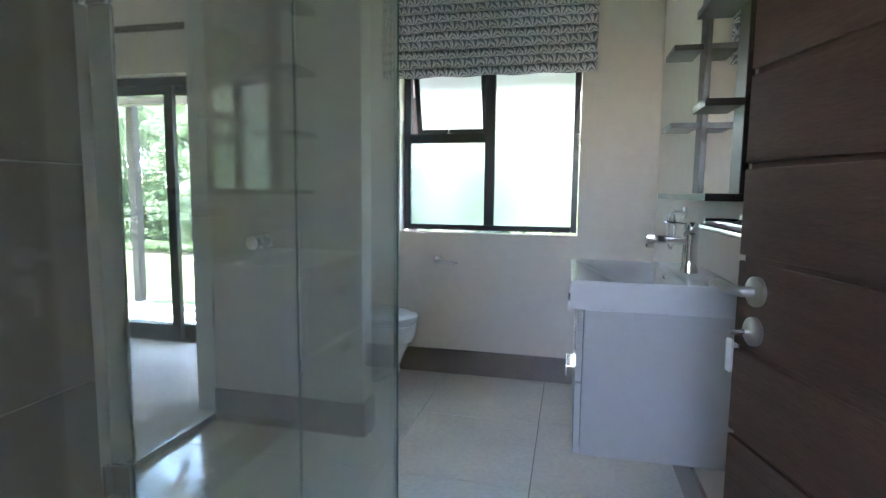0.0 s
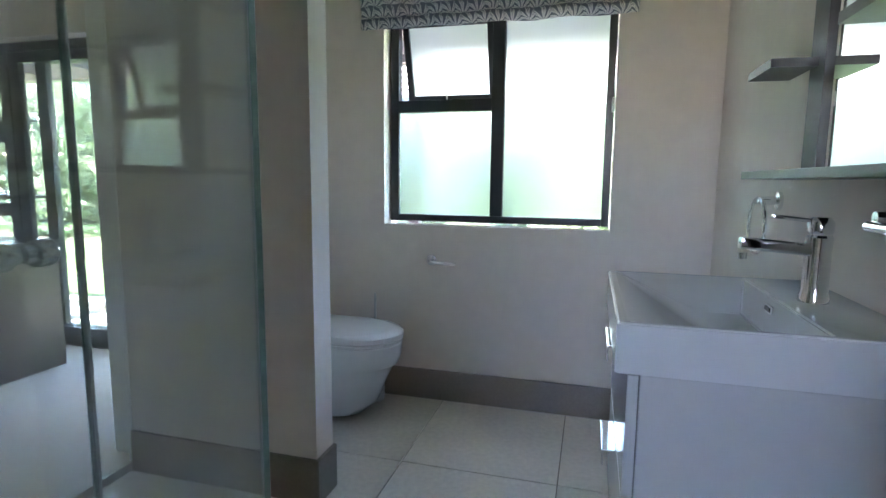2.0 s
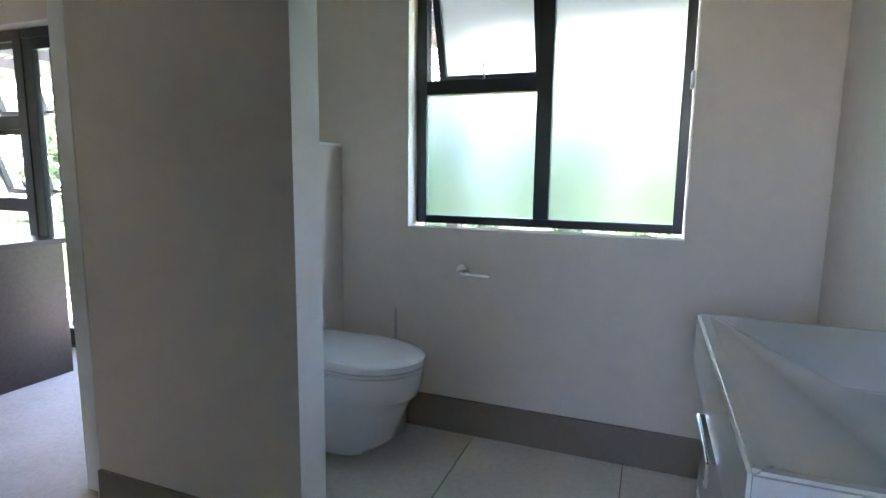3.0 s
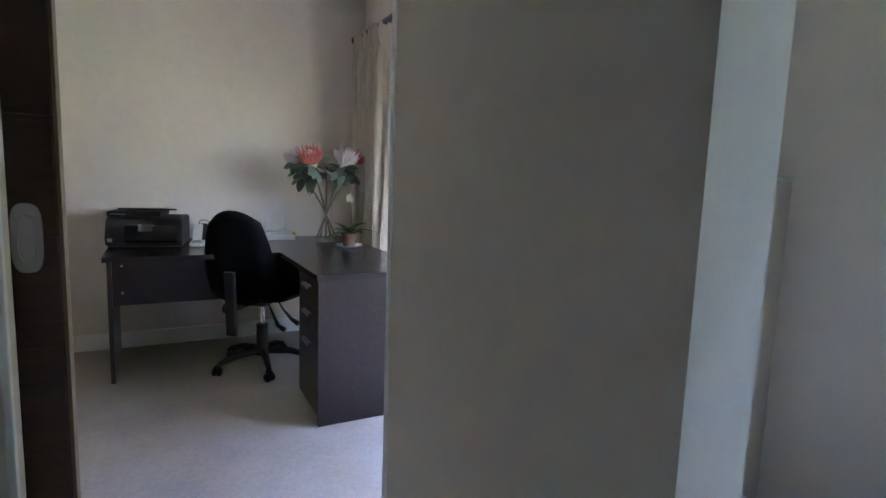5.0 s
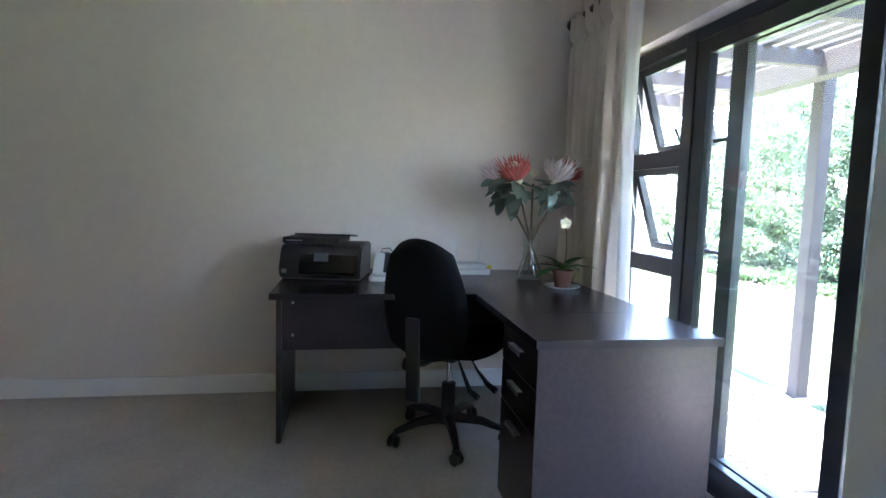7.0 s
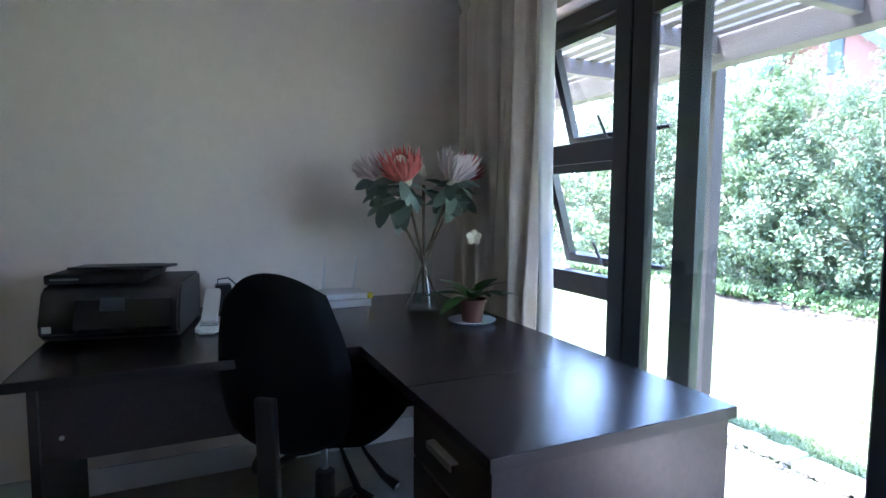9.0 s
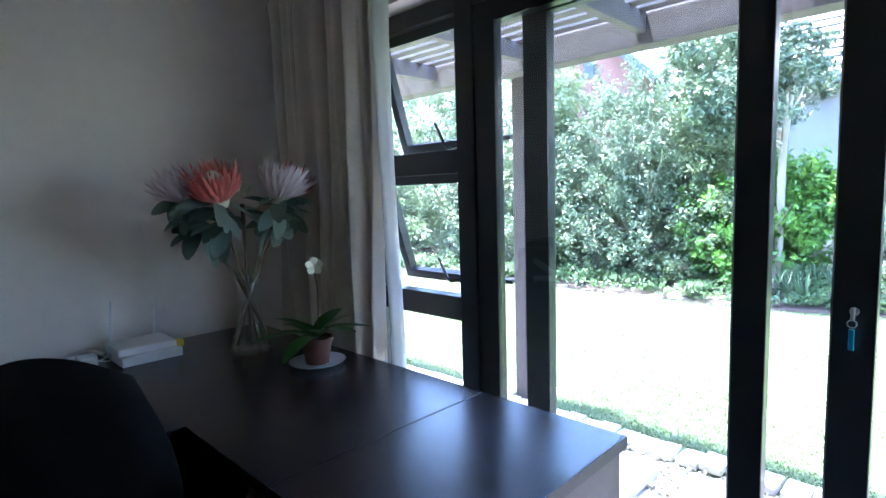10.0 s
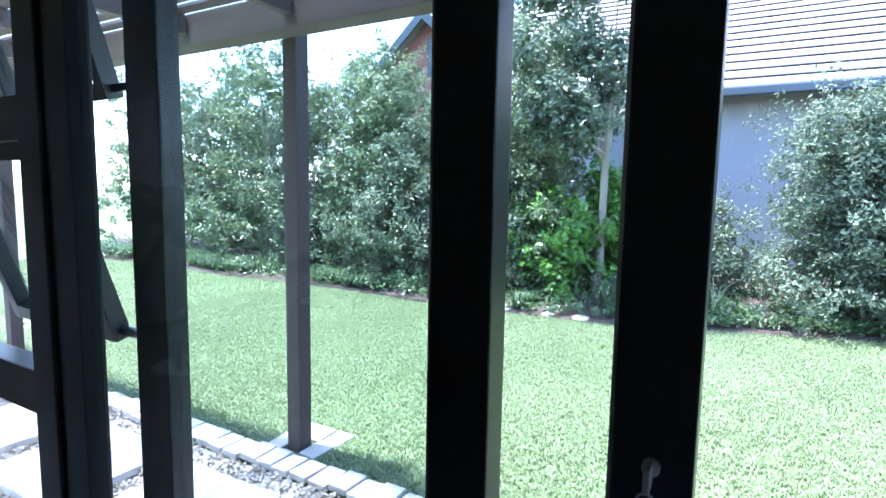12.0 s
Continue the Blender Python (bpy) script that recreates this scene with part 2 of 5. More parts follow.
M_GRAVEL = mat("gravel", (0.37, 0.33, 0.28), 0.9, vary=0.2, scale=30, rand=0.45, island=True)
M_SOIL = mat("soil", (0.06, 0.042, 0.03), 0.95, vary=0.5, scale=5, bump=0.9, bump_scale=40)
M_GROUND = mat("lawn_ground", (0.125, 0.165, 0.07), 0.95, color2=(0.08, 0.12, 0.045), scale=1.6, bump=0.8, bump_scale=60)
M_GRASS = leaf_mat("grass_blade", (0.215, 0.27, 0.135), (0.13, 0.175, 0.075), 0.42, 0.4)
M_LEAF_DARK = leaf_mat("shrub_leaf_dark", (0.15, 0.2, 0.115), (0.045, 0.07, 0.038), 0.4, 0.35)
M_LEAF_MID = leaf_mat("shrub_leaf_mid", (0.2, 0.26, 0.125), (0.055, 0.09, 0.045), 0.45, 0.42)
M_LEAF_BRIGHT = leaf_mat("shrub_leaf_bright", (0.17, 0.33, 0.05), (0.06, 0.15, 0.025), 0.3, 0.4)
M_LEAF_SILVER = leaf_mat("shrub_leaf_silver", (0.165, 0.215, 0.13), (0.05, 0.08, 0.043), 0.6, 0.35)
M_LEAF_BORDER = leaf_mat("border_leaf", (0.09, 0.15, 0.06), (0.025, 0.055, 0.02), 0.4, 0.25)
M_LEAF_COVER = leaf_mat("ground_cover_leaf", (0.11, 0.18, 0.06), (0.035, 0.075, 0.025), 0.4, 0.3)
M_BARK = mat("pale_bark", (0.3, 0.26, 0.2), 0.9, vary=0.35, scale=8, bump=0.5, bump_scale=40, stretch=(1, 1, 0.3))
M_BRICK_RED = mat("red_brick_wall", (0.3, 0.135, 0.11), 0.85, vary=0.25, scale=6, bump=0.3, bump_scale=30)
M_ROOF = mat("roof_tile", (0.36, 0.335, 0.31), 0.85, vary=0.25, scale=2.5, bump=0.3, bump_scale=25, rand=0.05)
M_HOUSE_WALL = mat("grey_plaster", (0.3, 0.305, 0.31), 0.85, vary=0.1, scale=1.5, bump=0.1, bump_scale=40)
M_GUTTER = mat("gutter_paint", (0.035, 0.05, 0.062), 0.45, vary=0.1, scale=5)
M_ROCK = mat("garden_rock", (0.33, 0.3, 0.26), 0.9, vary=0.3, scale=10, bump=0.6, bump_scale=40)

# ---- builders ----


def box(bm, x0, x1, y0, y1, z0, z1, bev=0.0, m=None):
    """Adds a box, with its edges rounded by bev."""
    mm = Matrix.Translation(((x0 + x1) / 2, (y0 + y1) / 2, (z0 + z1) / 2)) @ Matrix.Diagonal((abs(x1 - x0), abs(y1 - y0), abs(z1 - z0), 1))
    vs = bmesh.ops.create_cube(bm, size=1, matrix=mm)["verts"]
    if bev:
        es = list({e for v in vs for e in v.link_edges})
        got = bmesh.ops.bevel(bm, geom=es, offset=bev, segments=2, affect='EDGES', profile=0.6)
        vs = list({v for f in got["faces"] for v in f.verts} | {v for v in vs if v.is_valid})
    if m is not None:
        bmesh.ops.transform(bm, matrix=m, verts=vs)
    return vs


def tube(bm, points, radius, sides=10, close=True):
    """Adds a round bar along points; radius is one number or one for each point."""
    pts = [Vector(p) for p in points]
    rad = radius if isinstance(radius, (list, tuple)) else [radius] * len(pts)
    rings = []
    up = Vector((0, 0, 1))
    for i, p in enumerate(pts):
        d = (pts[min(i + 1, len(pts) - 1)] - pts[max(i - 1, 0)]).normalized()
        ref = up if abs(d.dot(up)) < 0.95 else Vector((1, 0, 0))
        u = d.cross(ref).normalized()
        v = d.cross(u).normalized()
        rings.append([bm.verts.new(p + rad[i] * (math.cos(a) * u + math.sin(a) * v)) for a in [2 * math.pi * k / sides for k in range(sides)]])
    for a, b in zip(rings, rings[1:]):
        for k in range(sides):
            bm.faces.new((a[k], a[(k + 1) % sides], b[(k + 1) % sides], b[k]))
    if close:
        bm.faces.new(list(reversed(rings[0])))
        bm.faces.new(rings[-1])
    return rings


def lathe(bm, profile, sides=24, center=(0, 0, 0), sx=1.0, sy=1.0):
    """Adds a turned shape from (radius, height) pairs."""
    c = Vector(center)
    rings = [[bm.verts.new(c + Vector((r * sx * math.cos(2 * math.pi * k / sides), r * sy * math.sin(2 * math.pi * k / sides), h))) for k in range(sides)]
             for r, h in profile]
    for a, b in zip(rings, rings[1:]):
        for k in range(sides):
            bm.faces.new((a[k], a[(k + 1) % sides], b[(k + 1) % sides], b[k]))
    if profile[0][0] > 1e-4:
        bm.faces.new(list(reversed(rings[0])))
    if profile[-1][0] > 1e-4:
        bm.faces.new(rings[-1])


def link_mesh(name, bm, material, smooth=False):
    me = bpy.data.meshes.new(name)
    bmesh.ops.remove_doubles(bm, verts=bm.verts, dist=1e-5)
    bmesh.ops.recalc_face_normals(bm, faces=bm.faces)
    bm.to_mesh(me)
    bm.free()
    me.materials.append(material)
    if smooth:
        me.polygons.foreach_set("use_smooth", [True] * len(me.polygons))
        me.set_sharp_from_angle(angle=radians(40))
    return me


def part(name, bm, material, parent, label="", smooth=False):
    """Links a bmesh as one mesh object under a thing or a part."""
    ob = new(name, link_mesh(name, bm, material, smooth))
    ob.parent = parent
    if label:
        tagged(ob, label)
    return ob


def thing(name, label, category, loc=(0, 0, 0), rz=0, group="", kind=""):
    """An empty at the base of a thing."""
    ob = new(name)
    ob.matrix_world = pose(*loc, 0, 0, rz)
    ob.empty_display_size = 0.1
    return tagged(ob, label, category, group, kind)


def solid(name, bm, material, label, category, kind="", group="", smooth=False):
    ob = new(name, link_mesh(name, bm, material, smooth))
    return tagged(ob, label, category, group, kind)


def boxes(name, rows, material, label, category, kind="structure", bev=0.0):
    bm = bmesh.new()
    for r in rows:
        box(bm, *r, bev=bev)
    return solid(name, bm, material, label, category, kind)


def box_part(name, dims, material, parent, bev=0.0, label=""):
    bm = bmesh.new()
    box(bm, *dims, bev=bev)
    return part(name, bm, material, parent, label)


def tube_part(name, pts, r, material, parent, sides=12, label=""):
    bm = bmesh.new()
    tube(bm, pts, r, sides)
    return part(name, bm, material, parent, label, True)


def pane(name, dims, material, parent, label=""):
    ob = box_part(name, dims, material, parent, 0.0, label)
    ob.visible_shadow = False
    return ob


# ---- large structure ----
WN0, WN1 = -0.08, 0.10      # facade wall, inner and outer face
CEIL = 2.55
FZ = 0.03       # top of the study carpet
boxes("wall_north", [(-3.74, -3.085, WN0, WN1, -0.1, CEIL), (-0.95, -0.005, WN0, WN1, -0.1, CEIL), (1.08, 1.70, WN0, WN1, -0.1, CEIL),
                     (-3.085, -0.95, WN0, WN1, 1.92, CEIL), (-0.005, 1.08, WN0, WN1, -0.1, 0.877), (-0.005, 1.08, WN0, WN1, 1.92, CEIL)],
      M_WALL, "beige plastered garden facade wall with window and door openings", "wall")
boxes("wall_east", [(1.505, 1.70, -2.93, WN0, -0.1, CEIL), (1.60, 1.70, -3.08, -2.93, -0.1, CEIL)], M_WALL, "beige painted bathroom wall beside the vanity", "wall")
boxes("wall_south", [(-0.5, 0.70, -3.2, -3.08, -0.1, CEIL), (1.535, 2.4, -3.2, -3.08, -0.1, CEIL), (0.70, 1.535, -3.2, -3.08, 2.06, CEIL)],
      M_WALL, "beige painted wall around the bathroom entrance", "wall")
boxes("wall_partition", [(-0.78, -0.53, -0.938, WN0, -0.1, CEIL), (-0.65, 0.132, -1.055, -0.938, -0.1, CEIL), (-0.78, -0.65, -0.9979, -0.938, -0.1, CEIL),
                         (-0.78, -0.5, -1.72, -0.998, 2.1, CEIL), (-0.78, -0.63, -1.86, -1.72, 2.1, CEIL)],
      M_WALL, "beige painted stub wall between toilet niche and study doorway", "wall")
boxes("wall_pocket", [(-0.545, -0.5, -3.08, -1.72, -0.1, CEIL), (-0.78, -0.63, -4.0, -1.86, -0.1, CEIL), (-0.63, -0.545, -3.08, -2.72, -0.1, CEIL),
                      (-0.63, -0.545, -2.72, -1.72, 2.1, CEIL)],
      M_WALL, "beige painted wall with the sliding door pocket", "wall")
boxes("wall_shower", [(-0.5, -0.26, -3.08, -2.1, -0.1, CEIL)], M_WALL, "thick beige wall beside the shower", "wall")
boxes("wall_west", [(-3.74, -3.56, -4.2, WN0, -0.1, CEIL)], M_WALL, "plain beige study wall behind the desk", "wall")
boxes("wall_study_south", [(-3.56, -0.63, -4.2, -4.0, -0.1, CEIL)], M_WALL, "plain beige study end wall", "wall")
# unseen hallway; its end opening is added only to light the bathroom from behind
boxes("wall_hall", [(-0.1, 0.0, -5.1, -3.2, -0.1, CEIL), (2.3, 2.4, -5.1, -3.2, -0.1, CEIL), (0.0, 0.5, -5.1, -5.0, -0.1, CEIL), (1.12, 2.3, -5.1, -5.0, -0.1, CEIL), (0.5, 1.12, -5.1, -5.0, 2.0, CEIL), (0.5, 1.12, -5.1, -5.0, -0.1, 1.38)],
      M_WALL, "plain beige unseen hallway walls with an opening added to let in light", "wall")
boxes("ceiling", [(-3.74, 2.4, -5.1, WN1, CEIL, CEIL + 0.12)], M_CEIL, "plain white painted ceiling", "ceiling")
boxes("roof_overhang", [(-4.2, 2.8, -5.4, 0.28, CEIL + 0.12, CEIL + 0.2)], M_GUTTER, "flat dark roof edge over the house", "roof")
boxes("floor_carpet", [(-3.56, -0.66, -4.0, WN0, -0.1, FZ), (-3.085, -0.95, WN0, -0.007, -0.1, FZ - 0.003)], M_CARPET, "beige cut-pile carpet on the study floor", "floor")
floor_bath = boxes("floor_bathroom", [(-0.66, 1.52, -3.2, WN0, -0.1, -0.006), (0.0, 2.3, -5.0, -3.2, -0.1, -0.001)], M_GROUT, "cream floor tiles with thin brown joints", "floor")
boxes("door_threshold", [(-0.675, -0.648, -1.72, -1.018, -0.002, FZ + 0.001)], M_SKIRT, "thin brown strip between tiles and carpet", "threshold", bev=0.003)

# skirtings
boxes("baseboard_bathroom", [(-0.33, 1.492, -0.092, WN0, 0, 0.153), (1.492, 1.505, -2.93, WN0, 0, 0.153), (-0.64, 0.146, -1.068, -1.055, 0, 0.16),
                             (0.132, 0.146, -1.055, -0.934, 0, 0.16), (-0.5, -0.488, -2.1, -1.74, 0, 0.153)],
      M_SKIRT, "brown-grey tile skirting along the bathroom walls", "skirting", bev=0.002)
boxes("baseboard_study", [(-3.56, -3.542, -4.0, -0.1, FZ, FZ + 0.105), (-3.542, -0.78, -4.0, -3.982, FZ, FZ + 0.105), (-0.798, -0.78, -3.98, -1.78, FZ, FZ + 0.105),
                          (-0.798, -0.78, -0.9, -0.1, FZ, FZ + 0.105)],
      M_WHITE, "white painted wooden baseboard in the study", "baseboard", bev=0.004)
# doorway lining on the stub wall
boxes("trim_doorway", [(-0.782, -0.662, -1.008, -0.998, 0.003, 2.1), (-0.662, -0.64, -1.058, -0.998, 0.003, 2.1),
                       (-0.512, -0.494, -1.732, -1.72, 0.003, 2.1)],
      M_WHITE, "white painted lining of the study doorway", "door trim", bev=0.003)

# ---- bathroom ----


def bathroom_window():
    w = thing("window_1", "black aluminium window with frosted panes and an open top sash", "window", (0, 0, 0.9), kind="structure")
    y0, y1 = -0.002, 0.05
    X0, X1, Z0, Z1 = 0.0, 1.075, 0.0, 1.02
    for d in ((X0, X0 + 0.044, y0, y1, Z0, Z1), (X1 - 0.034, X1, y0, y1, Z0, Z1), (X0 + 0.044, X1 - 0.034, y0, y1, Z0, 0.034), (X0 + 0.044, X1 - 0.034, y0, y1, Z1 - 0.034, Z1)):
        box_part("window_frame", d, M_ALU, w, 0.003)
    box_part("mullion", (0.515, 0.577, y0 - 0.003, y1, 0.034, Z1 - 0.034), M_ALU, w, 0.003)
    box_part("transom", (0.044, 0.515, y0 - 0.002, y1, 0.541, 0.598), M_ALU, w, 0.003)
    pane("pane", (0.044, 0.515, 0.02, 0.025, 0.034, 0.541), M_FROST, w)
    pane("pane", (0.577, 1.041, 0.02, 0.025, 0.034, Z1 - 0.034), M_FROST, w)
    # top sash, hinged at its head and pushed out
    s = new("sash")
    s.parent = w
    s.matrix_local = pose(0, 0.035, Z1 - 0.036, 17, 0, 0)
    sh = 0.392
    for d in ((0.05, 0.082, -0.012, 0.02, -sh, 0), (0.478, 0.51, -0.012, 0.02, -sh, 0), (0.082, 0.478, -0.012, 0.02, -sh, -sh + 0.032), (0.082, 0.478, -0.012, 0.02, -0.032, 0)):
        box_part("sash_rail", d, M_ALU, s, 0.002)
    pane("pane", (0.082, 0.478, 0.002, 0.007, -sh + 0.032, -0.032), M_FROST, s)
    box_part("peg_stay", (0.255, 0.262, -0.026, -0.013, -sh + 0.01, -sh + 0.085), M_STEEL, s, 0.002)
    box_part("stay_bracket", (0.245, 0.275, -0.03, -0.01, -sh - 0.004, -sh + 0.01), M_STEEL, s, 0.002)
    bm = bmesh.new()
    box(bm, X1 - 0.01, X1 + 0.003, -0.055, -0.02, 0.52, 0.58, 0.003)
    part("catch", bm, M_WHITE_PLASTIC, w)
    return w


bathroom_window()
boxes("window_sill_bathroom", [(-0.004, 1.079, WN0 - 0.002, -0.002, 0.877, 0.888)], M_WALL, "narrow painted window ledge", "window sill", bev=0.002)


def roman_blind():
    b = thing("roman_blind", "roman blind in blue-grey leaf print, half drawn over the window", "blind", (0.525, -0.1, 1.814))
    bm = bmesh.new()
    # fabric drops in soft overlapping folds
    prof = []
    for i, (z, out) in enumerate(((0.0, 0.012), (0.035, 0.03), (0.062, 0.012), (0.066, 0.018), (0.13, 0.036), (0.158, 0.014), (0.164, 0.02), (0.235, 0.038), (0.262, 0.014),
                                  (0.268, 0.018), (0.35, 0.03), (0.378, 0.008), (0.46, 0.01), (0.62, 0.004))):
        prof.append((z, -out))
    n = 30
    cols = []
    for k in range(n + 1):
        x = -0.63 + 1.26 * k / n
        sag = 0.004 * math.sin(k * 0.9)
        cols.append([bm.verts.new((x, y + 0.004 * math.sin(k * 0.7 + z * 20), z + sag * (1 if z < 0.3 else 0.3))) for z, y in prof])
    for a, c in zip(cols, cols[1:]):
        for j in range(len(prof) - 1):
            bm.faces.new((a[j], c[j], c[j + 1], a[j + 1]))
    fabric = part("fabric", bm, M_BLIND, b, "cream and blue-grey printed cotton", True)
    sol = fabric.modifiers.new("thick", 'SOLIDIFY')
    sol.thickness = 0.006
    box_part("batten", (-0.62, 0.62, -0.012, 0.012, 0.62, 0.65), M_WHITE, b, 0.003)


roman_blind()


def toilet():
    t = thing("toilet", "white wall-hung toilet with closed lid on the boxed cistern", "toilet", (-0.33, -0.42, 0.0))
    def outline(L, W, n=28):
        pts = []
        for k in range(n):
            a = -math.pi / 2 + math.pi * k / (n - 1)
            L2 = L * 1.06
            pts.append((L2 - W / 2 * 1.25 + W / 2 * 1.25 * math.cos(a), W / 2 * math.sin(a)))
        return [(0.0, -W / 2)] + pts + [(0.0, W / 2)]
    def loft(bm, rows):
        rings = [[bm.verts.new((x, y, z)) for x, y in outline(L, W)] for z, L, W in rows]
        for a, b in zip(rings, rings[1:]):
            for k in range(len(a)):
                bm.faces.new((a[k], a[(k + 1) % len(a)], b[(k + 1) % len(b)], b[k]))
        bm.faces.new(list(reversed(rings[0])))
        bm.faces.new(rings[-1])
    bm = bmesh.new()
    loft(bm, [(0.045, 0.26, 0.19), (0.055, 0.34, 0.22), (0.11, 0.4, 0.25), (0.22, 0.44, 0.29), (0.285, 0.475, 0.33), (0.29, 0.485, 0.335), (0.33, 0.5, 0.35), (0.385, 0.505, 0.355), (0.39, 0.5, 0.35)])
    part("bowl", bm, M_CERAMIC, t, smooth=True)
    bm = bmesh.new()
    loft(bm, [(0.393, 0.5, 0.352), (0.395, 0.506, 0.36), (0.404, 0.508, 0.362), (0.407, 0.503, 0.356)])
    part("seat", bm, M_CERAMIC, t, smooth=True)
    bm = bmesh.new()
    loft(bm, [(0.409, 0.504, 0.358), (0.412, 0.511, 0.366), (0.432, 0.51, 0.365), (0.442, 0.495, 0.35), (0.446, 0.45, 0.31)])
    part("lid", bm, M_CERAMIC, t, smooth=True)
    return t


toilet()
boxes("cistern_boxing", [(-0.53, -0.33, -0.938, WN0, 0, 1.225)], M_WALL, "half-height painted cistern boxing", "boxing")
boxes("trim_boxing", [(-0.53, -0.328, -0.938, WN0, 1.225, 1.237)], M_WHITE, "white ledge on the cistern boxing", "ledge", bev=0.002)

brush = thing("toilet_brush", "chrome toilet brush standing behind the toilet", "toilet brush", (-0.02, -0.17, 0.0))
bm = bmesh.new()
lathe(bm, [(0.042, 0), (0.045, 0.02), (0.045, 0.16), (0.04, 0.165)], 20)
part("holder", bm, M_STEEL, brush, smooth=True)
tube_part("handle", [(0, 0, 0.165), (0, 0, 0.53), (0, 0, 0.55)], [0.006, 0.006, 0.004], M_STEEL, brush)

holder = thing("paper_holder", "empty chrome toilet paper holder on the wall", "paper holder", (0.247, WN0, 0.715))
bm = bmesh.new()
lathe(bm, [(0.0, 0.0), (0.026, 0.0), (0.026, 0.008), (0.02, 0.012), (0.0, 0.012)], 20)
bmesh.ops.rotate(bm, verts=bm.verts, matrix=Matrix.Rotation(radians(90), 3, 'X'))
part("rose", bm, M_CHROME, holder, smooth=True)
tube_part("bar", [(0, -0.01, 0), (0, -0.05, 0), (0.01, -0.06, -0.002), (0.135, -0.062, -0.008)], 0.008, M_CHROME, holder)


def vanity():
    v = thing("vanity_unit", "white wall-hung vanity with two drawers and chrome edge pulls", "vanity", (1.505, -1.442, 0.352))
    x0 = -0.438
    box_part("body", (x0 + 0.02, -0.002, -0.26, 0.26, 0.0, 0.445), M_LACQUER, v, 0.003)
    for z0, z1 in ((0.003, 0.22), (0.228, 0.442)):
        d = box_part("drawer", (x0, x0 + 0.018, -0.26, 0.26, z0, z1), M_LACQUER, v, 0.002)
        bm = bmesh.new()
        box(bm, x0 - 0.028, x0 - 0.0005, -0.07, 0.07, z1 - 0.012, z1 - 0.008, 0.001)
        box(bm, x0 - 0.028, x0 - 0.024, -0.07, 0.07, z1 - 0.042, z1 - 0.008, 0.001)
        part("handle", bm, M_CHROME, d, "chrome edge pull")
    # basin: slab with a sloped rectangular bowl
    bm = bmesh.new()
    o = [(-0.459, -0.269), (-0.002, -0.269), (-0.002, 0.269), (-0.459, 0.269)]
    i1 = [(-0.44, -0.254), (-0.148, -0.254), (-0.148, 0.252), (-0.44, 0.252)]
    i2 = [(-0.27, -0.17), (-0.168, -0.17), (-0.168, 0.17), (-0.27, 0.17)]
    z0, z1, zb = 0.447, 0.532, 0.462
    rows = [[bm.verts.new((x, y, z)) for x, y in ring] for ring, z in ((o, z0), (o, z1), (i1, z1), (i2, zb))]
    for a, b in zip(rows, rows[1:]):
        for k in range(4):
            bm.faces.new((a[k], a[(k + 1) % 4], b[(k + 1) % 4], b[k]))
    bm.faces.new(rows[3])
    bm.faces.new(list(reversed(rows[0])))
    es = [e for e in bm.edges if not (e.verts[0] in rows[0] and e.verts[1] in rows[0])]
    bmesh.ops.bevel(bm, geom=es, offset=0.0035, segments=2, affect='EDGES')
    part("basin", bm, M_BASIN, v, "glossy white rectangular basin", True)
    bm = bmesh.new()
    lathe(bm, [(0.0, 0.0), (0.024, 0.0), (0.024, 0.003), (0.018, 0.005), (0.0, 0.006)], 24, (-0.215, -0.05, zb + 0.001))
    part("drain", bm, M_CHROME, v, smooth=True)
    ov = box_part("overflow", (-0.16, -0.153, 0.0, 0.04, 0.502, 0.518), M_CHROME, v, 0.002)
    box_part("slot", (-0.1615, -0.1602, 0.004, 0.036, 0.506, 0.514), M_GLOSS_BLACK, ov)


vanity()


def tap():
    t = thing("basin_tap", "chrome single-lever mixer tap on the basin", "tap", (1.42, -1.43, 0.884))
    bm = bmesh.new()
    lathe(bm, [(0.027, 0.0), (0.026, 0.01), (0.023, 0.02), (0.022, 0.1), (0.024, 0.125), (0.02, 0.13)], 20, (0, 0, 0))
    part("body", bm, M_CHROME, t, smooth=True)
    bm = bmesh.new()
    box(bm, -0.145, -0.005, -0.015, 0.015, 0.088, 0.112, 0.006, Matrix.Rotation(radians(4), 4, 'Y'))
    part("spout", bm, M_CHROME, t, smooth=True)
    bm = bmesh.new()
    lathe(bm, [(0.021, 0.132), (0.023, 0.138), (0.022, 0.156), (0.015, 0.164), (0.0, 0.165)], 20)
    box(bm, -0.1, 0.005, -0.01, 0.01, 0.15, 0.158, 0.003, Matrix.Rotation(radians(6), 4, 'Y'))
    part("lever", bm, M_CHROME, t, smooth=True)
    bm = bmesh.new()
    lathe(bm, [(0.009, 0.074), (0.009, 0.086), (0.0, 0.087)], 16, (-0.13, 0, 0.004))
    part("aerator", bm, M_CHROME, t, smooth=True)


tap()

ring = thing("towel_ring", "empty chrome towel ring on the wall", "towel ring", (1.505, -0.905, 1.062))
bm = bmesh.new()
lathe(bm, [(0.0, 0.0), (0.025, 0.0), (0.025, 0.01), (0.012, 0.014), (0.011, 0.06), (0.0, 0.062)], 20)
bmesh.ops.rotate(bm, verts=bm.verts, matrix=Matrix.Rotation(radians(-90), 3, 'Y'))
part("bracket", bm, M_CHROME, ring, smooth=True)
tube_part("ring", [(-0.055, 0.078 * math.sin(a), -0.072 - 0.078 * math.cos(a)) for a in [2 * math.pi * k / 36 for k in range(37)]], 0.0055, M_CHROME, ring)

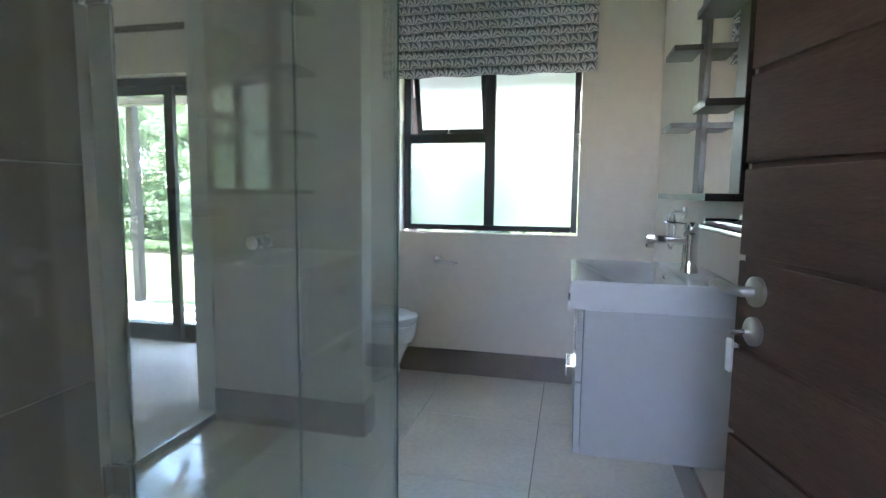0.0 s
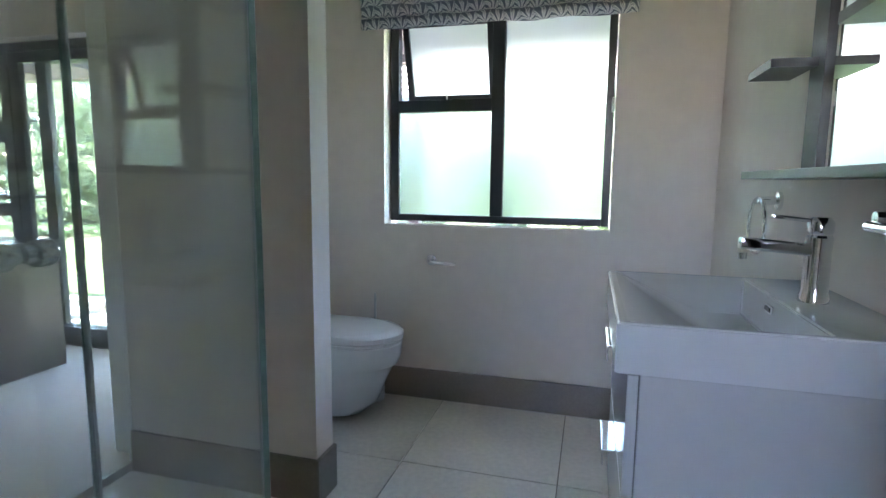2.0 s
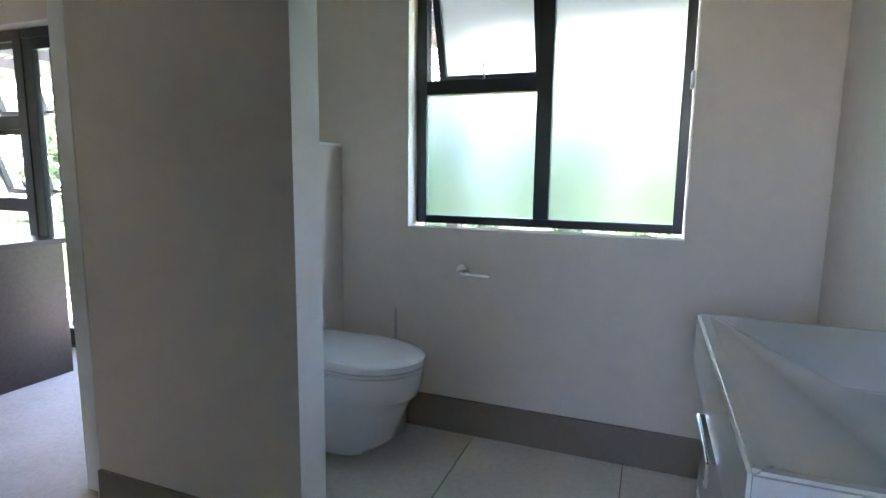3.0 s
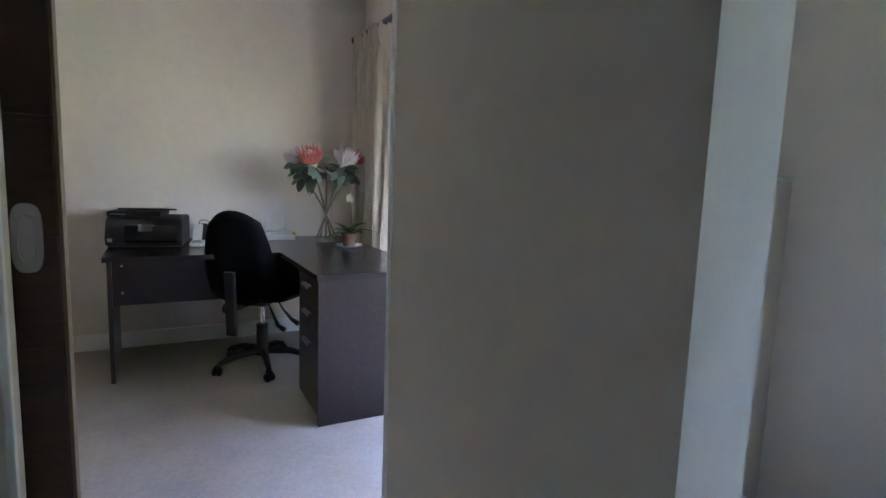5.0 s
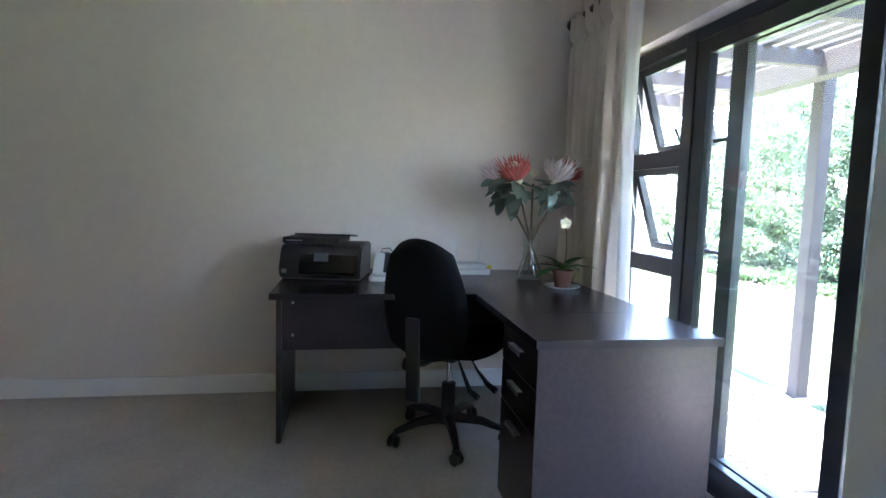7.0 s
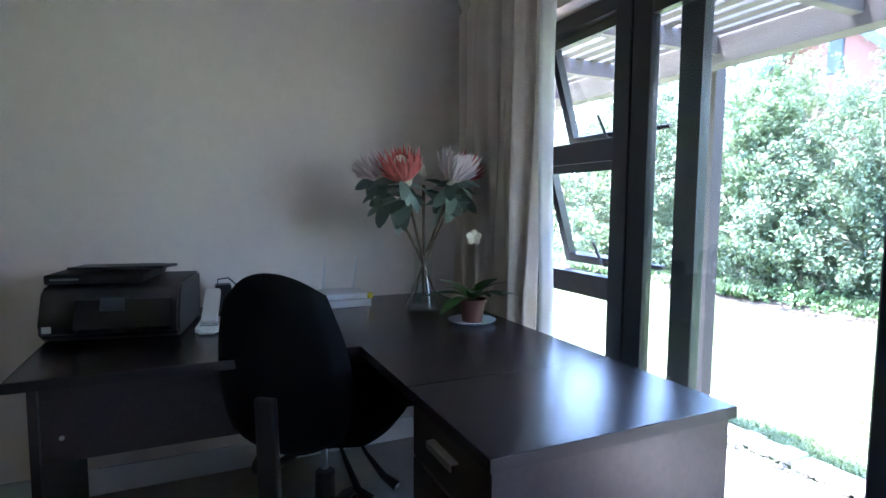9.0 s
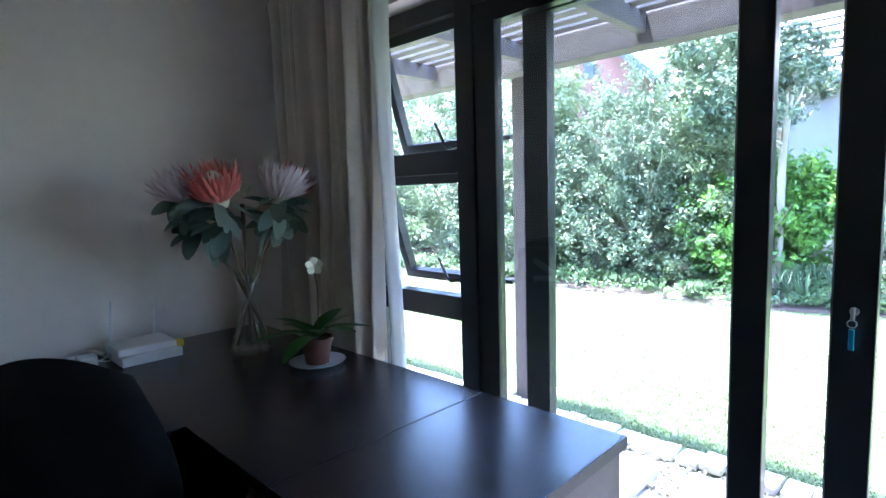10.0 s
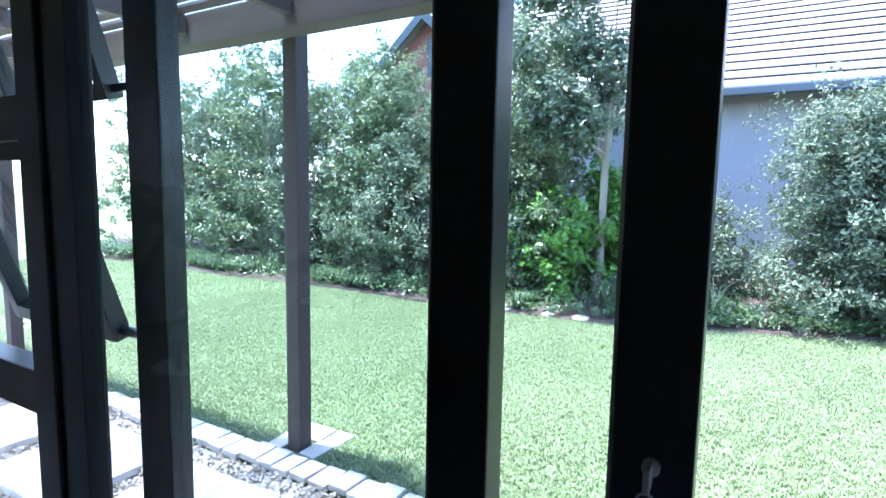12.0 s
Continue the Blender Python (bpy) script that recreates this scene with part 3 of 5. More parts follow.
rail = thing("towel_rail", "empty double chrome towel rail on the wall", "towel rail", (1.505, -1.9, 1.06))
for y in (0.235, -0.21):
    bm = bmesh.new()
    lathe(bm, [(0.0, 0.0), (0.024, 0.0), (0.024, 0.008), (0.011, 0.012), (0.011, 0.1), (0.0, 0.102)], 18, (0, 0, 0))
    bmesh.ops.rotate(bm, verts=bm.verts, matrix=Matrix.Rotation(radians(-90), 3, 'Y'))
    bmesh.ops.translate(bm, verts=bm.verts, vec=(0, y, 0))
    part("bracket", bm, M_CHROME, rail, smooth=True)
tube_part("bar", [(-0.06, -0.235, 0), (-0.06, 0.245, 0)], 0.009, M_CHROME, rail)
tube_part("bar", [(-0.104, -0.235, -0.012), (-0.104, 0.24, -0.012)], 0.009, M_CHROME, rail)


def mirror_shelf():
    s = thing("mirror_shelf", "tall dark wenge shelf unit with mirror and staggered shelves", "shelf unit", (1.505, -1.4, 1.12))
    box_part("base_shelf", (-0.13, 0, -0.39, 0.39, 0.0, 0.02), M_SHELF, s, 0.002)
    box_part("mirror", (-0.012, -0.004, -0.185, 0.21, 0.02, 0.98), M_MIRROR, s, 0.001, "frameless mirror")
    box_part("upright", (-0.022, -0.001, -0.285, -0.185, 0.02, 1.0), M_SHELF, s, 0.002)
    box_part("upright", (-0.022, -0.001, 0.21, 0.3, 0.02, 1.0), M_SHELF, s, 0.002)
    far = [(-0.0225, 0.245), (-0.12, 0.245), (-0.12, 0.436), (-0.0225, 0.436)]
    near = [(-0.0225, -0.285), (-0.12, -0.285), (-0.12, -0.115), (-0.0225, -0.115)]
    for shape, z in ((far, 0.258), (near, 0.258), (far, 0.535), (near, 0.535), (far, 0.81)):
        bm = bmesh.new()
        lo = [bm.verts.new((x, y, z)) for x, y in shape]
        hi = [bm.verts.new((x, y, z + 0.02)) for x, y in shape]
        bm.faces.new(hi)
        bm.faces.new(list(reversed(lo)))
        for k in range(4):
            bm.faces.new((lo[k], lo[(k + 1) % 4], hi[(k + 1) % 4], hi[k]))
        part("shelf", bm, M_SHELF, s)


mirror_shelf()


def door_leaf():
    d = thing("entrance_door", "open dark-stained timber door with horizontal planks and steel lever", "door", (1.318, -2.385, 0.01), rz=14.5)
    box_part("core", (-0.016, 0.016, -0.745, -0.004, 0.0, 2.03), M_DARKWOOD, d, 0.002)
    z, i = 0.0, 0
    edges = [0.0, 0.05, 0.19, 0.33, 0.47, 0.61, 0.75, 0.89, 1.03, 1.17, 1.31, 1.45, 1.59, 1.73, 1.87, 2.03]
    for z0, z1 in zip(edges, edges[1:]):
        for sx in (-1, 1):
            bm = bmesh.new()
            box(bm, min(sx * 0.0165, sx * 0.024), max(sx * 0.0165, sx * 0.024), -0.745, -0.002, z0 + 0.0045, z1 - 0.0045, 0.002)
            part("plank", bm, M_DARKWOOD, d)
    for sx in (-1,):
        for z, r in ((0.985, 0.0225), (0.925, 0.0215)):
            bm = bmesh.new()
            lathe(bm, [(0, 0), (r, 0), (r, 0.006), (r - 0.004, 0.009), (0, 0.009)], 24)
            bmesh.ops.rotate(bm, verts=bm.verts, matrix=Matrix.Rotation(radians(90) * sx, 3, 'Y'))
            bmesh.ops.translate(bm, verts=bm.verts, vec=(sx * 0.024, -0.055, z))
            part("rose", bm, M_STEEL, d, smooth=True)
        h = tube_part("lever", [(sx * 0.03, -0.055, 0.985), (sx * 0.048, -0.055, 0.985), (sx * 0.06, -0.043, 0.987), (sx * 0.063, -0.015, 0.992), (sx * 0.057, 0.012, 0.986)],
                      [0.008, 0.008, 0.0085, 0.007, 0.006], M_STEEL, d, label="brushed steel lever handle")
        k = tube_part("key", [(sx * 0.033, -0.055, 0.925), (sx * 0.062, -0.055, 0.925)], 0.004, M_CHROME, d)
        bm = bmesh.new()
        box(bm, sx * 0.058, sx * 0.062, -0.063, -0.047, 0.865, 0.915, 0.002)
        part("key_tag", bm, M_WHITE_PLASTIC, d)
    for z in (0.2, 1.0, 1.8):
        bm = bmesh.new()
        tube(bm, [(0.02, -0.748, z), (0.02, -0.748, z + 0.09)], 0.007, 10)
        part("hinge", bm, M_STEEL, d, smooth=True)


door_leaf()


def shower():
    s = thing("shower_enclosure", "corner shower of clear glass panels with a hinged glass door", "shower", (0, 0, 0))
    H = 2.0
    yg = -2.075
    xs = 0.629
    sp = pane("side_panel", (xs - 0.004, xs + 0.004, -3.075, yg + 0.004, 0.012, H), M_SHOWER_GLASS, s, "clear greenish fixed glass panel")
    fp = pane("front_panel", (0.37, xs - 0.0045, yg - 0.004, yg + 0.004, 0.012, H), M_SHOWER_GLASS, s, "clear greenish fixed glass panel")
    dr = pane("door", (-0.235, 0.364, yg - 0.004, yg + 0.004, 0.016, H), M_SHOWER_GLASS, s, "hinged clear glass shower door")
    # polished edges and seals
    box_part("edge", (xs + 0.0042, xs + 0.0052, yg - 0.006, yg + 0.004, 0.012, H), M_GLASS_EDGE, sp)
    box_part("seal", (xs - 0.008, xs + 0.003, yg + 0.0045, yg + 0.0085, 0.012, H), M_SEAL, sp, 0.001)
    box_part("edge", (0.3665, 0.3695, yg - 0.0042, yg + 0.0042, 0.012, H), M_GLASS_EDGE, fp)
    bm = bmesh.new()
    tube(bm, [(0.3655, yg + 0.004, 0.016), (0.3655, yg + 0.004, H)], 0.005, 8)
    part("seal", bm, M_SEAL, dr, smooth=True)
    for z in (0.25, 1.62):
        bm = bmesh.new()
        box(bm, -0.25, -0.165, yg - 0.014, yg - 0.0045, z, z + 0.09, 0.003)
        box(bm, -0.25, -0.165, yg + 0.0045, yg + 0.014, z, z + 0.09, 0.003)
        box(bm, -0.252, -0.236, yg - 0.025, yg + 0.025, z, z + 0.09, 0.003)
        part("hinge", bm, M_CHROME, dr)
    bm = bmesh.new()
    for sy in (-1, 1):
        lathe(bm, [(0.012, 0.0), (0.013, 0.012), (0.019, 0.014), (0.02, 0.034), (0.017, 0.04), (0.0, 0.041)], 20, (0, 0, 0))
        vs = [v for v in bm.verts if not v.tag]
        bmesh.ops.rotate(bm, verts=vs, matrix=Matrix.Rotation(radians(-90) * sy, 3, 'X'))
        bmesh.ops.translate(bm, verts=vs, vec=(0.266, yg + sy * 0.004, 1.005))
        for v in vs:
            v.tag = True
    part("knob", bm, M_CHROME, dr, "round chrome double knob", True)
    bm = bmesh.new()
    box(bm, xs - 0.05, xs + 0.012, yg - 0.02, yg + 0.012, 0.002, 0.045, 0.003)
    part("clamp", bm, M_CHROME, s)
    bm = bmesh.new()
    box(bm, xs - 0.05, xs + 0.012, yg - 0.02, yg + 0.012, H - 0.03, H + 0.004, 0.003)
    part("clamp", bm, M_CHROME, s)


shower()

# pocket door leaf, almost fully slid away
leaf = thing("sliding_door", "dark-stained timber sliding door pushed into its wall pocket", "door", (-0.588, -1.655, 0.012))
box_part("leaf", (-0.018, 0.018, -0.8, -0.006, 0.0, 2.04), M_DARKWOOD, leaf, 0.002)
box_part("edge_strip", (-0.02, 0.02, -0.006, 0.0, 0.0, 2.04), M_EDGEWOOD, leaf, 0.001, "pale raw timber edge")
for z0, z1 in zip([0.0, 0.18, 0.36, 0.54, 0.72, 0.9, 1.08, 1.26, 1.44, 1.62, 1.8], [0.18, 0.36, 0.54, 0.72, 0.9, 1.08, 1.26, 1.44, 1.62, 1.8, 2.04]):
    box_part("plank", (0.0185, 0.023, -0.8, -0.008, z0 + 0.004, z1 - 0.004), M_DARKWOOD, leaf, 0.0015)
bm = bmesh.new()
n = 24
def oval(w, h, x):
    out = []
    for k in range(n):
        a = 2 * math.pi * k / n
        c, s_ = math.cos(a), math.sin(a)
        out.append(bm.verts.new((x, math.copysign(abs(c) ** 0.7, c) * w - 0.047, math.copysign(abs(s_) ** 0.5, s_) * h + 1.074)))
    return out
rings = [oval(0.021, 0.055, 0.0232), oval(0.02, 0.054, 0.0262), oval(0.012, 0.037, 0.0262), oval(0.0105, 0.035, 0.0236)]
for a, b in zip(rings, rings[1:]):
    for k in range(n):
        bm.faces.new((a[k], a[(k + 1) % n], b[(k + 1) % n], b[k]))
bm.faces.new(rings[-1])
part("flush_pull", bm, M_STEEL, leaf, "oval recessed steel pull", True)

# ---- study ----
DZ = 0.755      # height of the desk top


def desk():
    d = thing("corner_desk", "dark wenge corner desk with return against the study wall", "desk", (0, 0, 0))
    bm = bmesh.new()
    pts = [(-3.54, -1.765), (-2.69, -1.765), (-2.69, -0.885), (-2.292, -0.885), (-2.292, -0.27), (-3.54, -0.27)]
    lo = [bm.verts.new((x, y, DZ - 0.027)) for x, y in pts]
    hi = [bm.verts.new((x, y, DZ)) for x, y in pts]
    bm.faces.new(hi)
    bm.faces.new(list(reversed(lo)))
    for k in range(6):
        bm.faces.new((lo[k], lo[(k + 1) % 6], hi[(k + 1) % 6], hi[k]))
    bmesh.ops.bevel(bm, geom=list(bm.edges), offset=0.0015, segments=1, affect='EDGES')
    part("desktop", bm, M_WENGE_TOP, d)
    box_part("end_panel", (-3.5, -2.86, -1.76, -1.738, FZ, DZ - 0.027), M_WENGE, d, 0.001)
    box_part("modesty_panel", (-2.9, -2.884, -1.738, -0.3, 0.46, DZ - 0.027), M_WENGE, d, 0.001)
    box_part("modesty_panel", (-2.884, -2.3, -0.32, -0.302, 0.33, DZ - 0.027), M_WENGE, d, 0.001)
    for z in (0.68, 0.53):
        bm = bmesh.new()
        lathe(bm, [(0.0, 0), (0.007, 0), (0.007, 0.002), (0, 0.003)], 12)
        bmesh.ops.rotate(bm, verts=bm.verts, matrix=Matrix.Rotation(radians(90), 3, 'Y'))
        bmesh.ops.translate(bm, verts=bm.verts, vec=(-2.8838, -1.69, z))
        part("screw_cap", bm, M_STEEL, d)
    for d_ in ((-2.6905, -2.688, -1.767, -0.887, DZ - 0.0265, DZ - 0.0008), (-3.54, -2.6906, -1.767, -1.7645, DZ - 0.0265, DZ - 0.0008), (-2.6875, -2.2925, -0.887, -0.8845, DZ - 0.0265, DZ - 0.0008)):
        box_part("edge_band", d_, M_EDGE_BAND, d)
    p = thing("drawer_pedestal", "dark wenge drawer pedestal with three drawers and its own top", "pedestal", (0, 0, 0))
    box_part("top", (-2.289, -1.892, -0.885, -0.27, DZ - 0.027, DZ), M_WENGE_TOP, p, 0.0015)
    box_part("body", (-2.28, -1.914, -0.855, -0.29, FZ + 0.018, DZ - 0.027), M_WENGE, p, 0.001)
    box_part("plinth", (-2.27, -1.92, -0.83, -0.3, FZ, FZ + 0.018), M_WENGE, p)
    box_part("side_panel", (-1.914, -1.902, -0.877, -0.28, FZ, DZ - 0.027), M_WENGE, p, 0.001)
    box_part("edge_band", (-1.8925, -1.89, -0.887, -0.27, DZ - 0.0265, DZ - 0.0008), M_EDGE_BAND, p)
    box_part("edge_band", (-2.289, -1.8926, -0.887, -0.8845, DZ - 0.0265, DZ - 0.0008), M_EDGE_BAND, p)
    for z0, z1 in ((0.593, 0.72), (0.448, 0.587), (0.085, 0.442)):
        f = box_part("drawer", (-2.278, -1.917, -0.875, -0.856, z0, z1), M_WENGE, p, 0.0015)
        bm = bmesh.new()
        zz = z1 - 0.055
        box(bm, -2.155, -2.035, -0.895, -0.891, zz, zz + 0.016, 0.001)
        box(bm, -2.155, -2.035, -0.895, -0.8755, zz + 0.012, zz + 0.016, 0.001)
        part("handle", bm, M_STEEL, f, "bent brushed steel pull")


desk()


def office_chair():
    c = thing("office_chair", "black fabric office chair on a five-star base, pushed under the desk", "chair", (-2.85, -0.965, FZ), rz=-38)
    # base
    for k in range(5):
        a = radians(36 + 72 * k)
        arm = tube_part("base_arm", [(0.03 * math.cos(a), 0.03 * math.sin(a), 0.105), (0.16 * math.cos(a), 0.16 * math.sin(a), 0.1), (0.27 * math.cos(a), 0.27 * math.sin(a), 0.068)],
                        [0.026, 0.021, 0.014], M_BLACK_PLASTIC, c, 8)
        bm = bmesh.new()
        for sgn in (-1, 1):
            lathe(bm, [(0.0, 0.006), (0.02, 0.006), (0.026, 0.01), (0.026, 0.02), (0.02, 0.024), (0.0, 0.024)], 14, (0, 0, 0))
            vs = [v for v in bm.verts if not v.tag]
            bmesh.ops.rotate(bm, verts=vs, matrix=Matrix.Rotation(radians(90) * sgn, 3, 'X'))
            for v in vs:
                v.tag = True
        box(bm, -0.02, 0.02, -0.006, 0.006, 0.0, 0.04)
        bmesh.ops.rotate(bm, verts=bm.verts, matrix=Matrix.Rotation(a + 0.7, 3, 'Z'))
        bmesh.ops.translate(bm, verts=bm.verts, vec=(0.275 * math.cos(a), 0.275 * math.sin(a), 0.0265))
        part("castor", bm, M_BLACK_PLASTIC, c, smooth=True)
    bm = bmesh.new()
    lathe(bm, [(0.045, 0.08), (0.045, 0.12), (0.034, 0.135), (0.033, 0.27), (0.027, 0.275)], 18)
    part("gas_lift_cover", bm, M_BLACK_PLASTIC, c, smooth=True)
    tube_part("gas_lift", [(0, 0, 0.27), (0, 0, 0.41)], 0.014, M_CHROME, c)
    box_part("mechanism", (-0.1, 0.11, -0.075, 0.075, 0.4, 0.445), M_BLACK_PLASTIC, c, 0.01)
    def cushion(name, w, h, t, m, power=0.35, curve=0.0, material=M_BLACK_FABRIC, taper=0.0):
        bm = bmesh.new()
        nu, nv = 18, 18
        grid = {}
        for side in (-1, 1):
            for i in range(nu + 1):
                for j in range(nv + 1):
                    u, v = -1 + 2 * i / nu, -1 + 2 * j / nv
                    # square to rounded outline
                    x, y = u * math.sqrt(1 - 0.42 * v * v), v * math.sqrt(1 - 0.42 * u * u)
                    x *= 1 - taper * v
                    edge = max(abs(u), abs(v))
                    zt = side * t / 2 * (1 - edge ** 6) ** power
                    grid[side, i, j] = bm.verts.new((x * w / 2 * 1.15, y * h / 2 * 1.15, zt + curve * (u * u) - 0.3 * curve))
        for side in (-1, 1):
            for i in range(nu):
                for j in range(nv):
                    q = [grid[side, i, j], grid[side, i + 1, j], grid[side, i + 1, j + 1], grid[side, i, j + 1]]
                    bm.faces.new(q if side > 0 else list(reversed(q)))
        bmesh.ops.transform(bm, matrix=m, verts=bm.verts)
        return part(name, bm, material, c, smooth=True)
    cushion("seat", 0.43, 0.43, 0.09, Matrix.Translation((-0.02, 0.02, 0.49)) @ Matrix.Rotation(radians(2), 4, 'Y'))
    back_m = Matrix.Translation((0.255, -0.01, 0.7)) @ Matrix.Rotation(radians(9), 4, 'Y') @ Matrix.Rotation(radians(90), 4, 'Z') @ Matrix.Rotation(radians(90), 4, 'X')
    cushion("backrest", 0.36, 0.48, 0.085, back_m, 0.4, -0.03, taper=0.1)
    bm = bmesh.new()
    box(bm, 0.3, 0.325, -0.03, 0.03, 0.3, 0.66, 0.008, Matrix.Rotation(radians(3), 4, 'Y'))
    part("back_bar", bm, M_BLACK_PLASTIC, c)
    tube_part("back_bar_arm", [(0.05, 0, 0.425), (0.25, 0, 0.425), (0.315, 0, 0.44)], 0.014, M_BLACK_PLASTIC, c)
    bm = bmesh.new()
    lathe(bm, [(0.0, 0), (0.028, 0), (0.03, 0.012), (0.028, 0.03), (0.0, 0.032)], 16, (0, 0, 0))
    bmesh.ops.rotate(bm, verts=bm.verts, matrix=Matrix.Rotation(radians(90), 3, 'X'))
    bmesh.ops.translate(bm, verts=bm.verts, vec=(0.29, -0.035, 0.425))
    part("knob", bm, M_BLACK_PLASTIC, c, smooth=True)
    for y, x1, z1 in ((0.08, 0.13, 0.31), (0.15, 0.1, 0.345)):
        tube_part("adjust_lever", [(0.02, y - 0.04, 0.43), (x1 * 0.6, y + 0.02, 0.38), (x1 + 0.02, y + 0.1, z1), (x1 + 0.03, y + 0.145, z1 - 0.02)], [0.005, 0.006, 0.011, 0.015], M_BLACK_PLASTIC, c)


office_chair()


def printer():
    p = thing("printer", "black all-in-one inkjet printer on the desk", "printer", (-3.225, -1.55, DZ + 0.0005), rz=-10)
    # front faces +x
    bm = bmesh.new()
    prof = [(-0.19, 0.0), (0.15, 0.0), (0.18, 0.02), (0.185, 0.06), (0.15, 0.15), (0.12, 0.172), (-0.19, 0.172)]
    for sgn in (0,):
        a = [bm.verts.new((x, -0.2, z)) for x, z in prof]
        b = [bm.verts.new((x, 0.195, z)) for x, z in prof]
        bm.faces.new(list(reversed(a)))
        bm.faces.new(b)
        for k in range(len(prof)):
            bm.faces.new((a[k], a[(k + 1) % len(prof)], b[(k + 1) % len(prof)], b[k]))
    bmesh.ops.bevel(bm, geom=list(bm.edges), offset=0.008, segments=2, affect='EDGES')
    part("body", bm, M_BLACK_PLASTIC, p, smooth=True)
    bm = bmesh.new()
    box(bm, -0.19, 0.13, -0.198, 0.08, 0.174, 0.205, 0.008)
    part("scanner_lid", bm, M_BLACK_PLASTIC, p)
    bm = bmesh.new()
    box(bm, -0.12, 0.1, -0.15, 0.13, 0.207, 0.217, 0.004, Matrix.Rotation(radians(-4), 4, 'Y'))
    part("feeder_tray", bm, M_BLACK_PLASTIC, p)
    bm = bmesh.new()
    box(bm, -0.002, 0.002, -0.1, 0.17, -0.06, 0.03, 0.001, Matrix.Translation((0.1775, 0, 0.1)) @ Matrix.Rotation(radians(-21), 4, 'Y'))
    part("front_panel", bm, M_GLOSS_BLACK, p)
    bm = bmesh.new()
    box(bm, -0.002, 0.002, -0.03, 0.04, -0.022, 0.022, 0.001, Matrix.Translation((0.175, 0, 0.115)) @ Matrix.Rotation(radians(-21), 4, 'Y'))
    part("screen", bm, M_SCREEN, p)
    box_part("output_slot", (0.178, 0.189, -0.1, 0.17, 0.03, 0.05), M_GLOSS_BLACK, p, 0.002)
    box_part("badge", (0.1868, 0.189, -0.185, -0.16, 0.035, 0.055), M_GREY_PLASTIC, p, 0.001)
    box_part("lettering_bar", (0.1302, 0.131, -0.18, -0.1, 0.187, 0.193), M_GREY_PLASTIC, p)


printer()


def phone():
    p = thing("desk_phone", "white cordless desk phone in its cradle", "phone", (-3.13, -1.295, DZ + 0.0005), rz=-8)
    bm = bmesh.new()
    box(bm, -0.09, 0.09, -0.04, 0.045, 0, 0.022, 0.008)
    part("cradle", bm, M_WHITE_PLASTIC, p)
    bm = bmesh.new()
    box(bm, -0.085, 0.085, -0.026, 0.026, -0.012, 0.014, 0.009, Matrix.Translation((-0.02, 0.0, 0.07)) @ Matrix.Rotation(radians(32), 4, 'Y'))
    part("handset", bm, M_WHITE_PLASTIC, p, smooth=True)
    tube_part("cord", [(0.08, -0.03, 0.012), (0.11, -0.02, 0.008), (0.115, 0.02, 0.008), (0.085, 0.035, 0.012)], 0.006, M_WHITE_PLASTIC, p)
    box_part("keypad", (0.03, 0.08, -0.025, 0.03, 0.022, 0.026), M_GREY_PLASTIC, p, 0.001)


phone()

router = thing("router", "white router with two antennas lying on its box", "router", (-3.4, -0.755, DZ + 0.0005))
box_part("box", (-0.09, 0.1, -0.095, 0.09, 0.0, 0.03), M_WHITE_PLASTIC, router, 0.002, "flat white cardboard box")
box_part("case", (-0.08, 0.08, -0.1, 0.08, 0.031, 0.055), M_WHITE_PLASTIC, router, 0.006)
box_part("sticker", (0.06, 0.09, 0.081, 0.0995, 0.0305, 0.052), M_YELLOW, router, 0.001)
for y in (-0.08, 0.06):
    tube_part("antenna", [(-0.075, y, 0.05), (-0.078, y + 0.005, 0.1), (-0.08, y + 0.012, 0.19)], [0.006, 0.005, 0.004], M_WHITE_PLASTIC, router)

charger = thing("charger", "black power adapter with cable on the desk", "charger", (-3.45, -1.24, DZ + 0.0005))
box_part("body", (-0.035, 0.035, -0.03, 0.03, 0.0, 0.105), M_BLACK_PLASTIC, charger, 0.008)
tube_part("cable", [(0.0, -0.02, 0.1), (0.0, -0.02, 0.125), (0.01, 0.02, 0.13), (0.02, 0.05, 0.1), (0.03, 0.06, 0.005)], 0.003, M_BLACK_PLASTIC, charger, 6)
adapter = thing("cable_adapter", "small white adapter with tangled white cable", "adapter", (-3.42, -0.92, DZ + 0.0005))
box_part("body", (-0.03, 0.03, -0.025, 0.025, 0.0, 0.035), M_WHITE_PLASTIC, adapter, 0.006)
tube_part("cable", [(0.08 * math.cos(a) * (1 + 0.2 * math.sin(3 * a)) - 0.02, 0.07 * math.sin(a), 0.008 + 0.012 * (1 + math.sin(2.3 * a))) for a in [k * 0.4 for k in range(28)]], 0.0025, M_WHITE_PLASTIC, adapter, 6)
strip = thing("power_strip", "white multi-socket power strip on the desk", "power strip", (-3.45, -1.09, DZ + 0.0005), rz=78)
box_part("body", (-0.14, 0.14, -0.03, 0.03, 0.0, 0.035), M_WHITE_PLASTIC, strip, 0.006)
for k in range(4):
    box_part("socket", (-0.115 + 0.065 * k, -0.075 + 0.065 * k, -0.018, 0.018, 0.0352, 0.0372), M_GREY_PLASTIC, strip, 0.001)


